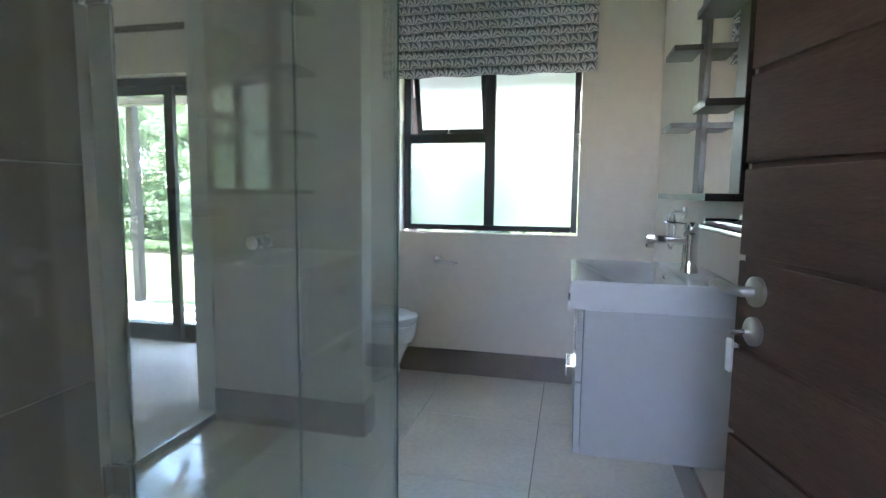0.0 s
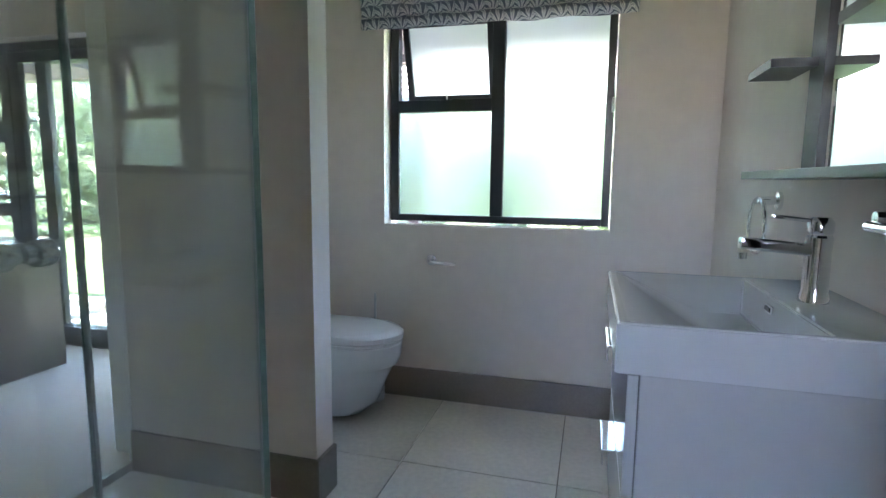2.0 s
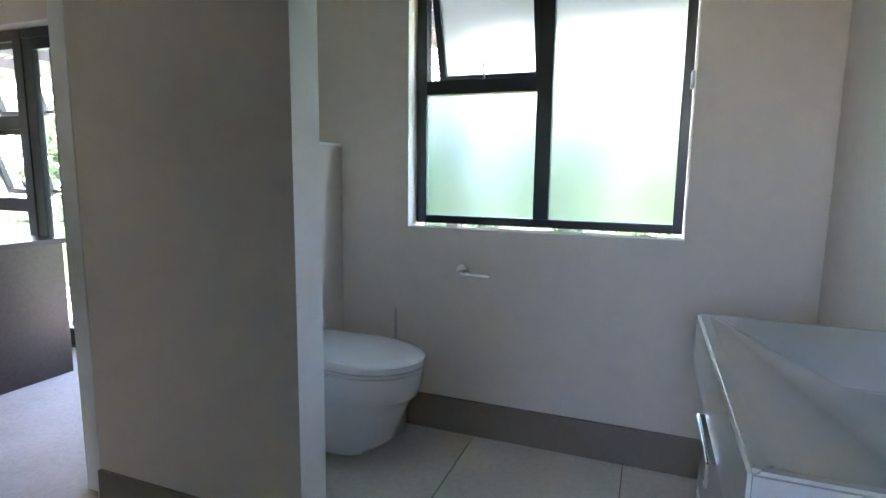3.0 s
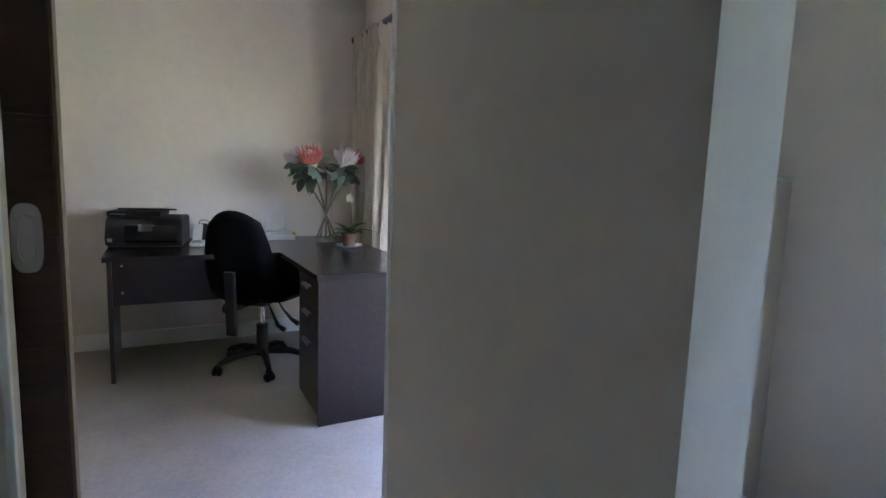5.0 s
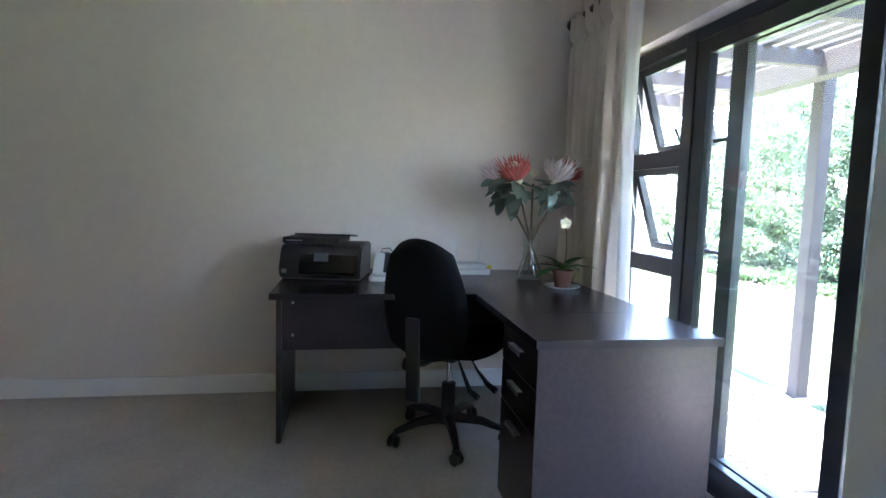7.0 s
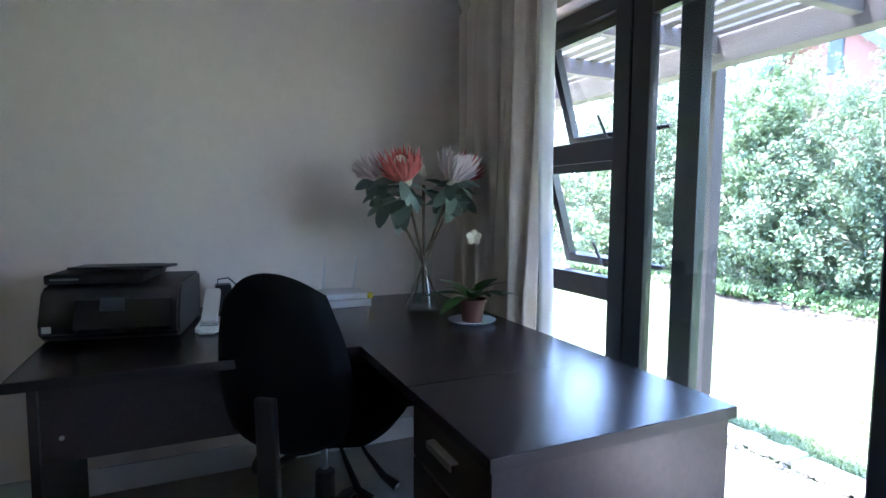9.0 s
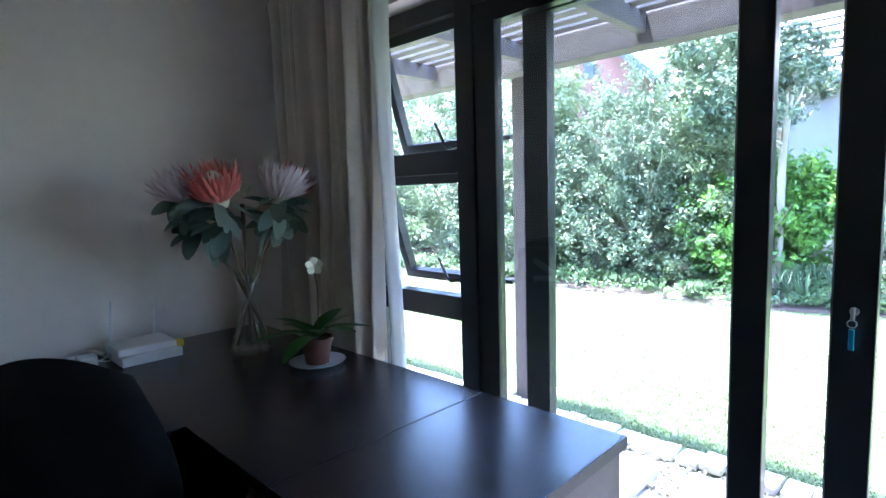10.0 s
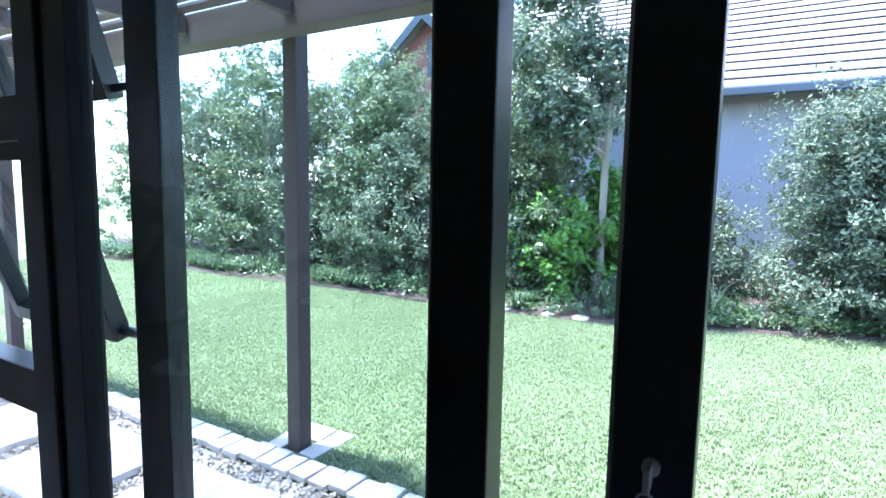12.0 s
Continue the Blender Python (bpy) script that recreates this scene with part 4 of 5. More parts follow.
def leaf_shape(bm, m, L, W, bend=0.3, fold=0.15, n=6, blunt=0.75):
    """A pointed leaf along +x, bent downward."""
    rows = []
    for i in range(n + 1):
        t = i / n
        w = W * math.sin(math.pi * min(1, t * 0.96 + 0.03)) ** blunt
        x, z = L * t, -bend * L * t * t
        rows.append([bm.verts.new(m @ Vector((x, -w / 2, z + fold * w))), bm.verts.new(m @ Vector((x, 0, z))), bm.verts.new(m @ Vector((x, w / 2, z + fold * w)))])
    for a, b in zip(rows, rows[1:]):
        for k in range(2):
            bm.faces.new((a[k], a[k + 1], b[k + 1], b[k]))


def protea_bouquet():
    v = thing("flower_vase", "glass vase with coral and blush protea flowers on the desk", "vase", (-3.16, -0.485, DZ + 0.0005))
    bm = bmesh.new()
    lathe(bm, [(0.0, 0.0), (0.062, 0.0), (0.066, 0.01), (0.055, 0.06), (0.04, 0.13), (0.036, 0.18), (0.042, 0.25), (0.05, 0.29), (0.0475, 0.29), (0.039, 0.25), (0.0335, 0.18), (0.037, 0.13), (0.051, 0.06), (0.058, 0.016), (0.0, 0.012)], 28)
    g = part("vase", bm, M_GLASS, v, "clear waisted glass vase", True)
    g.visible_shadow = False
    rng = random.Random(4)
    blooms = [("coral protea", (0.1, -0.13, 0.56), M_PETAL_PINK, 1.22), ("blush protea", (0.1, 0.095, 0.565), M_PETAL_WHITE, 1.2),
              ("blush protea", (0.0, -0.21, 0.565), M_PETAL_WHITE, 1.05), ("red protea", (0.02, 0.185, 0.57), M_PETAL_RED, 1.0), ("cream bud", (0.0, 0.0, 0.56), M_PETAL_CREAM, 0.5)]
    for label, c, material, size in blooms:
        c = Vector(c)
        foot = Vector((-c.x * 0.35, -c.y * 0.35, 0.02))
        neck = Vector((c.x * 0.12, c.y * 0.12, 0.24))
        tube_part("stem", [foot, neck, (neck + c) / 2 + Vector((0, 0, -0.005)), c - Vector((0, 0, 0.05))], [0.006, 0.006, 0.006, 0.008], M_STEM, v, 8)
        bm = bmesh.new()
        lean = Matrix.Translation(c) @ Vector((0, 0, 1)).rotation_difference((c - neck).normalized()).to_matrix().to_4x4() @ Matrix.Scale(size, 4)
        for ring, (rad, hgt, opening, count) in enumerate(((0.03, 0.075, 0.2, 12), (0.04, 0.088, 0.42, 16), (0.047, 0.09, 0.64, 18), (0.05, 0.072, 0.86, 18), (0.05, 0.05, 1.1, 14))):
            for k in range(count):
                a = 2 * math.pi * (k + 0.5 * ring) / count + rng.uniform(-0.06, 0.06)
                mm = lean @ Matrix.Rotation(a, 4, 'Z') @ Matrix.Translation((rad * 0.5, 0, -0.045 + 0.004 * ring)) @ Matrix.Rotation(-(math.pi / 2 - opening) , 4, 'Y')
                leaf_shape(bm, mm, hgt * rng.uniform(0.9, 1.2) + 0.01, 0.016, -0.22, 0.3, 4)
        part("bloom", bm, material, v, label, True)
        bm = bmesh.new()
        lathe(bm, [(0.0, -0.055), (0.02, -0.05), (0.032, -0.02), (0.03, 0.02), (0.012, 0.045), (0.0, 0.05)], 14)
        bmesh.ops.transform(bm, matrix=lean, verts=bm.verts)
        part("flower_core", bm, M_PETAL_CREAM, v, smooth=True)
        bm = bmesh.new()
        for k in range(19 if size > 0.6 else 6):
            a = rng.uniform(0, 2 * math.pi)
            t = rng.uniform(0.6, 0.97)
            mm = Matrix.Translation(neck.lerp(c, t) - Vector((0, 0, 0.02))) @ Matrix.Rotation(a, 4, 'Z') @ Matrix.Rotation(rng.uniform(-0.35, 0.9), 4, 'Y') @ Matrix.Rotation(rng.uniform(-0.7, 0.7), 4, 'X')
            leaf_shape(bm, mm, rng.uniform(0.085, 0.12), rng.uniform(0.05, 0.064), 0.3, 0.05, 7, 0.5)
        part("leaves", bm, M_LEAF_GREY, v, "grey-green leathery leaves", True)


protea_bouquet()


def orchid():
    o = thing("orchid_pot", "small cream-flowered orchid in a terracotta pot on a saucer", "potted plant", (-2.84, -0.425, DZ + 0.0005))
    bm = bmesh.new()
    lathe(bm, [(0.0, 0.0), (0.05, 0.0), (0.085, 0.012), (0.088, 0.016), (0.083, 0.016), (0.05, 0.006), (0.0, 0.005)], 28)
    part("saucer", bm, M_CERAMIC, o, "white china saucer", True)
    bm = bmesh.new()
    lathe(bm, [(0.0, 0.008), (0.036, 0.008), (0.046, 0.075), (0.052, 0.076), (0.053, 0.09), (0.046, 0.09), (0.044, 0.08), (0.0, 0.078)], 24)
    part("pot", bm, M_TERRACOTTA, o, smooth=True)
    rng = random.Random(2)
    for a, L, up, w in ((0.2, 0.2, 0.8, 0.05), (1.2, 0.21, 0.65, 0.048), (2.2, 0.18, 0.5, 0.05), (3.3, 0.2, 0.7, 0.05), (4.3, 0.23, 0.6, 0.052), (5.2, 0.22, 0.45, 0.05), (0.8, 0.17, 1.1, 0.045), (3.9, 0.17, 1.05, 0.043), (5.8, 0.19, 0.9, 0.046), (2.0, 0.2, 0.95, 0.05)):
        bm = bmesh.new()
        leaf_shape(bm, Matrix.Translation((0, 0, 0.085)) @ Matrix.Rotation(a, 4, 'Z') @ Matrix.Rotation(-up, 4, 'Y'), L * 0.72, w * 1.1, 0.65, 0.12, 8, 0.55)
        part("leaf", bm, M_LEAF_ORCHID, o, smooth=True)
    tube_part("flower_stem", [(0, 0, 0.08), (-0.005, 0.015, 0.17), (0.0, 0.012, 0.25), (0.005, 0.0, 0.3)], 0.0022, M_STEM, o, 6)
    bm = bmesh.new()
    for k in range(5):
        mm = Matrix.Translation((0.01, 0.0, 0.315)) @ Matrix.Rotation(radians(-35), 4, 'Z') @ Matrix.Rotation(2 * math.pi * k / 5, 4, 'X') @ Matrix.Rotation(radians(-80), 4, 'Y')
        leaf_shape(bm, mm, 0.03, 0.026, 0.1, 0.05, 4)
    part("flower", bm, M_PETAL_CREAM, o, "single cream flower", True)


orchid()

# curtain and rod
rod = thing("curtain_rod", "dark wooden curtain rod above the garden doors", "curtain rod", (0, 0, 0))
tube_part("pole", [(-3.41, -0.2, 2.185), (-0.92, -0.2, 2.185)], 0.022, M_ROD, rod, 16)
bm = bmesh.new()
tube(bm, [(-3.445, -0.2, 2.185), (-3.43, -0.2, 2.185), (-3.41, -0.2, 2.185)], [0.026, 0.032, 0.03], 16)
part("finial", bm, M_ROD, rod, smooth=True)
for x in (-3.3, -1.1):
    box_part("bracket", (x - 0.012, x + 0.012, -0.2, WN0, 2.173, 2.197), M_ROD, rod, 0.003)


def curtain():
    c = thing("curtain", "beige pinch-pleated curtain drawn aside on the rod", "curtain", (-3.42, -0.2, 0.033))
    bm = bmesh.new()
    W, n, rows = 0.63, 170, 14
    Z = [0.0, 0.2, 0.5, 0.85, 1.2, 1.5, 1.75, 1.9, 1.98, 2.02, 2.06, 2.1, 2.14, 2.165]
    grid = []
    for i in range(n + 1):
        t = i / n
        col = []
        for z in Z:
            k = z / 2.165
            ph = 2 * math.pi * 6.5 * t
            amp = 0.05 * (1 - 0.35 * k) if z < 1.95 else 0.03
            y = amp * math.sin(ph + 0.4 * math.sin(3 * z)) + 0.014 * math.sin(2.7 * ph + z)
            if z > 1.95:
                y += 0.01 * math.sin(3 * ph)
            y = y * (0.45 if abs(z - 2.02) < 0.03 else 1.0)
            x = t * W + 0.02 * math.cos(ph) * (1 - k) + 0.012 * math.sin(1.3 * z + 4 * t)
            col.append(bm.verts.new((x, y, z)))
        grid.append(col)
    for a, b in zip(grid, grid[1:]):
        for j in range(rows - 1):
            bm.faces.new((a[j], b[j], b[j + 1], a[j + 1]))
    ob = part("fabric", bm, M_CURTAIN, c, smooth=True)
    sol = ob.modifiers.new("thick", 'SOLIDIFY')
    sol.thickness = 0.003
    bm = bmesh.new()
    g = []
    for z in Z[:-2]:
        g.append([bm.verts.new((W + 0.012 + 0.01 * math.sin(2 * z + s), 0.012 + 0.045 * s + 0.008 * math.sin(3 * z), z + 0.01)) for s in (0, 0.5, 1.0, 1.6)])
    for a, b in zip(g, g[1:]):
        for k in range(3):
            bm.faces.new((a[k], a[k + 1], b[k + 1], b[k]))
    ob = part("lining", bm, M_LINING, c, "white lining at the curtain edge", True)
    sol = ob.modifiers.new("thick", 'SOLIDIFY')
    sol.thickness = 0.003
    for k in range(7):
        tube_part("hook", [(0.04 + k * 0.085, 0.0, 2.125), (0.04 + k * 0.085, 0.0, 2.15)], 0.004, M_STEEL, c, 6)


curtain()


def garden_window():
    w = thing("window_2", "black aluminium three-light window with two open top-hung sashes", "window", (0, 0, 0), kind="structure")
    y0, y1 = -0.005, 0.05
    X0, X1 = -3.08, -2.53
    xl, xr = -3.045, -2.606
    box_part("jamb", (X0, xl, y0, y1, 0.0, 1.915), M_ALU, w, 0.003)
    box_part("mullion", (xr, X1, y0 - 0.002, y1 + 0.02, 0.0, 1.915), M_ALU, w, 0.004)
    for z0, z1 in ((0.0, 0.11), (0.847, 0.93), (1.346, 1.424), (1.855, 1.915)):
        box_part("transom", (xl, xr, y0, y1, z0, z1), M_ALU, w, 0.003)
    pane("pane", (xl, xr, 0.02, 0.025, 0.11, 0.847), M_GLASS, w)
    for ztop, h, ang in ((1.857, 0.434, 17), (1.35, 0.42, 17)):
        s = new("sash")
        s.parent = w
        s.matrix_local = pose(0, 0.035, ztop, ang, 0, 0)
        xa, xb = xl + 0.004, xr - 0.002
        for d in ((xa, xa + 0.034, -0.012, 0.024, -h, 0), (xb - 0.03, xb, -0.012, 0.024, -h, 0), (xa + 0.034, xb - 0.03, -0.012, 0.024, -h, -h + 0.034), (xa + 0.034, xb - 0.03, -0.012, 0.024, -0.034, 0)):
            box_part("sash_rail", d, M_ALU, s, 0.002)
        pane("pane", (xa + 0.034, xb - 0.03, 0.004, 0.009, -h + 0.034, -0.034), M_GLASS, s)
        xm = (xa + xb) / 2 + 0.05
        bm = bmesh.new()
        tube(bm, [(xm + 0.03, -0.012, -h + 0.012), (xm, -0.03, -h + 0.01), (xm - 0.01, -0.034, -h + 0.03), (xm - 0.03, -0.036, -h + 0.11)], [0.005, 0.006, 0.006, 0.005], 8)
        part("handle", bm, M_ALU, s, smooth=True)
        bm = bmesh.new()
        box(bm, xb + 0.001, xb + 0.1, 0.0, 0.016, -h + 0.012, -h + 0.028, 0.003)
        part("stay_arm", bm, M_ALU, s)
        bm = bmesh.new()
        tube(bm, [(xl + 0.003, 0.02, ztop - 0.12), (xl + 0.003, 0.06, ztop - 0.3)], 0.004, 6)
        part("friction_stay", bm, M_STEEL, w)


garden_window()


def sliding_doors():
    f = thing("door_frame_garden", "black aluminium frame of the sliding garden doors", "door frame", (0, 0, 0), kind="structure")
    box_part("head", (-2.53, -0.955, -0.005, 0.098, 1.862, 1.915), M_ALU, f, 0.003)
    box_part("track", (-2.53, -0.955, -0.005, 0.098, 0.003, 0.035), M_ALU, f, 0.003)
    box_part("jamb", (-0.99, -0.953, -0.005, 0.098, 0.035, 1.862), M_ALU, f, 0.003)
    def leaf_of(label, xa, xb, y0, y1, wa, wb, name):
        d = thing(name, label, "sliding door", (0, 0, 0.036))
        box_part("stile", (xa, xa + wa, y0, y1, 0, 1.824), M_ALU, d, 0.003)
        box_part("stile", (xb - wb, xb, y0, y1, 0, 1.824), M_ALU, d, 0.003)
        box_part("rail", (xa + wa, xb - wb, y0, y1, 0, 0.11), M_ALU, d, 0.003)
        box_part("rail", (xa + wa, xb - wb, y0, y1, 1.76, 1.824), M_ALU, d, 0.003)
        ym = (y0 + y1) / 2
        pane("pane", (xa + wa, xb - wb, ym - 0.003, ym + 0.003, 0.11, 1.76), M_GLASS, d)
        box_part("gasket", (xb - wb - 0.004, xb - wb, y0 + 0.004, y1 - 0.004, 0.11, 1.76), M_STEEL, d)
        return d
    leaf_of("closed fixed leaf of the black aluminium sliding doors", -2.528, -1.7, 0.0, 0.04, 0.079, 0.069, "sliding_door_fixed")
    b = leaf_of("opened leaf of the black aluminium sliding doors with key", -2.38, -1.514, 0.052, 0.092, 0.086, 0.075, "sliding_door_moving")
    bm = bmesh.new()
    lathe(bm, [(0, 0), (0.0085, 0), (0.0085, 0.006), (0.006, 0.008), (0, 0.008)], 16)
    bmesh.ops.rotate(bm, verts=bm.verts, matrix=Matrix.Rotation(radians(90), 3, 'X'))
    bmesh.ops.translate(bm, verts=bm.verts, vec=(-1.551, 0.052, 0.977))
    part("lock", bm, M_STEEL, b, smooth=True)
    k = thing("door_key", "key with turquoise tag hanging in the garden door lock", "key", (-1.551, 0.04, 1.012))
    box_part("key", (-0.003, 0.003, -0.022, 0.0, -0.012, 0.012), M_STEEL, k, 0.001)
    tube_part("ring", [(0.008 * math.sin(a), -0.018, -0.02 - 0.008 * math.cos(a)) for a in [2 * math.pi * i / 20 for i in range(21)]], 0.0014, M_STEEL, k, 6)
    box_part("tag", (-0.005, 0.005, -0.022, -0.016, -0.075, -0.031), M_BLUE_TAG, k, 0.002, "turquoise plastic tag")


sliding_doors()

# ---- garden ----
GZ = -0.07
bm = bmesh.new()
NG = 24
vs = {}
span = [-150, -60, -25, -14, -10, -8, -6, -5, -4, -3, -2, -1, 0, 1, 2, 3.5, 5, 8, 12, 25, 60, 150]
rowsy = [-80, -30, -10, -5.2, -2, 0.1, 0.6, 1.27, 1.36, 1.9, 2.6, 3.3, 4, 4.8, 5.6, 6.5, 8, 11, 16, 25, 60, 200]
for i, x in enumerate(span):
    for j, y in enumerate(rowsy):
        vs[i, j] = bm.verts.new((x, y, GZ - 0.06 if y <= 1.3 else GZ))
for i in range(len(span) - 1):
    for j in range(len(rowsy) - 1):
        bm.faces.new((vs[i, j], vs[i + 1, j], vs[i + 1, j + 1], vs[i, j + 1]))
solid("ground", bm, M_GROUND, "green lawn reaching to the garden bed and beyond", "lawn", "structure")


def blob_mesh(name, verts, faces, material, label, category, kind="", parent=None):
    me = bpy.data.meshes.new(name)
    me.from_pydata(verts, [], faces)
    me.materials.append(material)
    ob = new(name, me)
    if parent is not None:
        ob.parent = parent
        if label:
            tagged(ob, label)
        return ob
    return tagged(ob, label, category, "", kind)


def cards(pos, normal, size, aspect, rng, curl=0.25):
    """Small folded leaves (two triangles hinged on the midrib) at positions, as vertex and face lists."""
    n = len(pos)
    nr = normal + rng.normal(0, 0.55, (n, 3))
    nr /= np.linalg.norm(nr, axis=1)[:, None] + 1e-9
    t = rng.normal(0, 1, (n, 3))
    t[:, 2] -= 0.35
    t -= nr * (t * nr).sum(1)[:, None]
    t /= np.linalg.norm(t, axis=1)[:, None] + 1e-9
    b = np.cross(nr, t)
    s = size * rng.uniform(0.6, 1.35, n)[:, None]
    w = s * aspect
    base, tip = pos - t * s * 0.5, pos + t * s * 0.5
    left, right = pos + b * w * 0.5 + nr * w * curl, pos - b * w * 0.5 + nr * w * curl
    V = np.stack([base, right, tip, left], 1).reshape(-1, 3)
    k = np.arange(n)[:, None] * 4
    F = np.concatenate([k + np.array([[0, 1, 2]]), k + np.array([[0, 2, 3]])], 1).reshape(-1, 3)
    return V.tolist(), F.tolist()


def crown_points(rng, lumps, count, shell=0.55):
    """Points in the outer part of overlapping lumps (x, y, z, radius, flatness)."""
    w = np.array([l[3] ** 2 for l in lumps])
    pick = rng.choice(len(lumps), count, p=w / w.sum())
    L = np.array(lumps)[pick]
    d = rng.normal(0, 1, (count, 3))
    d /= np.linalg.norm(d, axis=1)[:, None]
    r = L[:, 3] * (shell + (1.08 - shell) * rng.random(count) ** 0.6)
    # twiggy unevenness
    r = r * (1 + 0.16 * np.sin(d[:, 0] * 7 + L[:, 0] * 9) * np.sin(d[:, 2] * 6 + L[:, 2] * 5) + 0.1 * np.sin(d[:, 1] * 13 + L[:, 1] * 4))
    p = L[:, :3] + d * r[:, None] * np.stack([np.ones(count), np.ones(count), L[:, 4]], 1)
    # leaves gather in sprays
    k = max(30, count // 42)
    own = rng.integers(0, k, count)
    p = p[own] + rng.normal(0, 0.062, (count, 3)) * np.array([1, 1, 0.8])
    d = d[own] + np.array([0, 0, 0.35])
    return p, d


def shrub(x, y, height, width, material, seed, count=5000, leaf=0.055, aspect=0.5, label="", category="shrub", stems=5, low=0.15, name="shrub", droop=0.0):
    rng = np.random.default_rng(seed)
    s = thing(name, label, category, (x, y, GZ))
    lumps = []
    for k in range(11):
        a = rng.uniform(0, 2 * math.pi)
        zc = rng.uniform(low + 0.12, 0.86) * height
        rr = width * 0.5 * rng.uniform(0.15, 0.62) * (1.15 - 0.6 * zc / height)
        lumps.append((rr * math.cos(a), rr * math.sin(a), zc, width * rng.uniform(0.17, 0.3), rng.uniform(0.75, 1.15)))
    lumps.append((0, 0, height * 0.5, width * 0.3, 1.2))
    if height > 1.8:
        for sgn in (-1, 1):
            lumps.append((sgn * 0.24 * width, -0.16 * width, height * 0.17, width * 0.25, 0.85))
    bm = bmesh.new()
    for k in range(stems):
        L = lumps[k % len(lumps)]
        b = Vector((rng.uniform(-0.1, 0.1), rng.uniform(-0.1, 0.1), -0.02))
        e = Vector(L[:3])
        mid = b.lerp(e, 0.5) + Vector((rng.uniform(-0.08, 0.08), rng.uniform(-0.08, 0.08), 0.05))
        tube(bm, [b, mid, e], [0.022, 0.015, 0.006], 6)
        for q in range(3):
            e2 = mid.lerp(e, rng.uniform(0.0, 0.8)) + Vector((rng.uniform(-0.3, 0.3) * width, rng.uniform(-0.3, 0.3) * width, rng.uniform(0.05, 0.25) * height))
            tube(bm, [mid, mid.lerp(e2, 0.5), e2], [0.01, 0.007, 0.003], 5)
    part("trunk", bm, M_BARK, s, smooth=True)
    p, d = crown_points(rng, lumps, count)
    p[:, 2] = np.maximum(p[:, 2], 0.03) - droop * np.hypot(p[:, 0], p[:, 1]) ** 2
    # loose sprays that break the outline
    m = count // 7
    L = np.array(lumps)[rng.choice(len(lumps), m)]
    tw = max(6, m // 26)
    pick = rng.integers(0, tw, m)
    dd = (rng.normal(0, 1, (tw, 3)) + np.array([0, 0, 1.1]))[pick]
    L = L[:tw][pick]
    dd /= np.linalg.norm(dd, axis=1)[:, None]
    sp = L[:, :3] + dd * L[:, 3:4] * rng.uniform(0.8, 1.75, (m, 1)) + rng.normal(0, 0.03, (m, 3))
    sp[:, 2] = np.maximum(sp[:, 2], 0.03)
    V, F = cards(np.concatenate([p, sp]), np.concatenate([d, dd]), leaf, aspect, rng)
    blob_mesh("crown", V, F, material, "", "", parent=s)
    return s


DARK = "dense dark green garden shrub with small glossy leaves"
MID = "leafy mid-green garden shrub at the back of the bed"
BRIGHT = "bright green broad-leaved shrub in the garden bed"
SILVER = "large silvery grey-green shrub spilling over the bed"
for x, y, h, w, m, lab, lf, cnt in (
        (-11.5, 6.2, 3.9, 2.8, M_LEAF_MID, MID, 0.085, 11000), (-9.7, 5.9, 3.1, 2.4, M_LEAF_DARK, DARK, 0.072, 12000), (-8.2, 5.7, 3.9, 2.3, M_LEAF_MID, MID, 0.078, 12000),
        (-7.0, 5.6, 3.05, 2.1, M_LEAF_DARK, DARK, 0.065, 14000), (-6.1, 5.7, 3.45, 1.9, M_LEAF_MID, MID, 0.072, 13000), (-5.25, 5.4, 2.6, 1.8, M_LEAF_DARK, DARK, 0.062, 16000),
        (-4.4, 5.4, 2.95, 1.7, M_LEAF_DARK, DARK, 0.055, 18000), (-3.7, 5.7, 2.75, 1.6, M_LEAF_MID, MID, 0.065, 14000), (-3.15, 5.35, 1.25, 1.2, M_LEAF_BRIGHT, BRIGHT, 0.075, 6000),
        (-2.75, 5.9, 1.55, 1.2, M_LEAF_BRIGHT, BRIGHT, 0.08, 6000), (-0.42, 5.75, 2.45, 2.15, M_LEAF_SILVER, SILVER, 0.05, 46000), (0.8, 6.2, 2.3, 2.2, M_LEAF_SILVER, SILVER, 0.058, 17000),
        (-6.5, 6.9, 3.2, 2.3, M_LEAF_MID, MID, 0.085, 9000), (-5.0, 6.7, 3.0, 2.1, M_LEAF_DARK, DARK, 0.08, 9000), (-8.9, 6.8, 3.5, 2.4, M_LEAF_DARK, DARK, 0.085, 9000), (-10.6, 7.0, 3.6, 2.5, M_LEAF_MID, MID, 0.09, 9000),
        (0.1, 7.6, 3.0, 1.7, M_LEAF_MID, MID, 0.072, 9000), (2.6, 6.6, 2.4, 2.4, M_LEAF_MID, MID, 0.078, 9000), (2.0, 1.75, 1.7, 1.5, M_LEAF_DARK, DARK, 0.06, 9000), (0.9, 2.2, 1.2, 1.5, M_LEAF_MID, MID, 0.06, 9000), (-1.75, 6.3, 0.95, 1.3, M_LEAF_SILVER, "low silvery shrub in front of the neighbour's wall", 0.052, 7000)):
    shrub(-1.5 + (x + 1.5) * 1.11, -0.5 + (y + 0.5) * 1.11, h * 1.08, w * 1.11, m, int((x + 20) * 10), cnt, lf, 0.5 if m is not M_LEAF_BRIGHT else 0.6, lab, low=0.0)


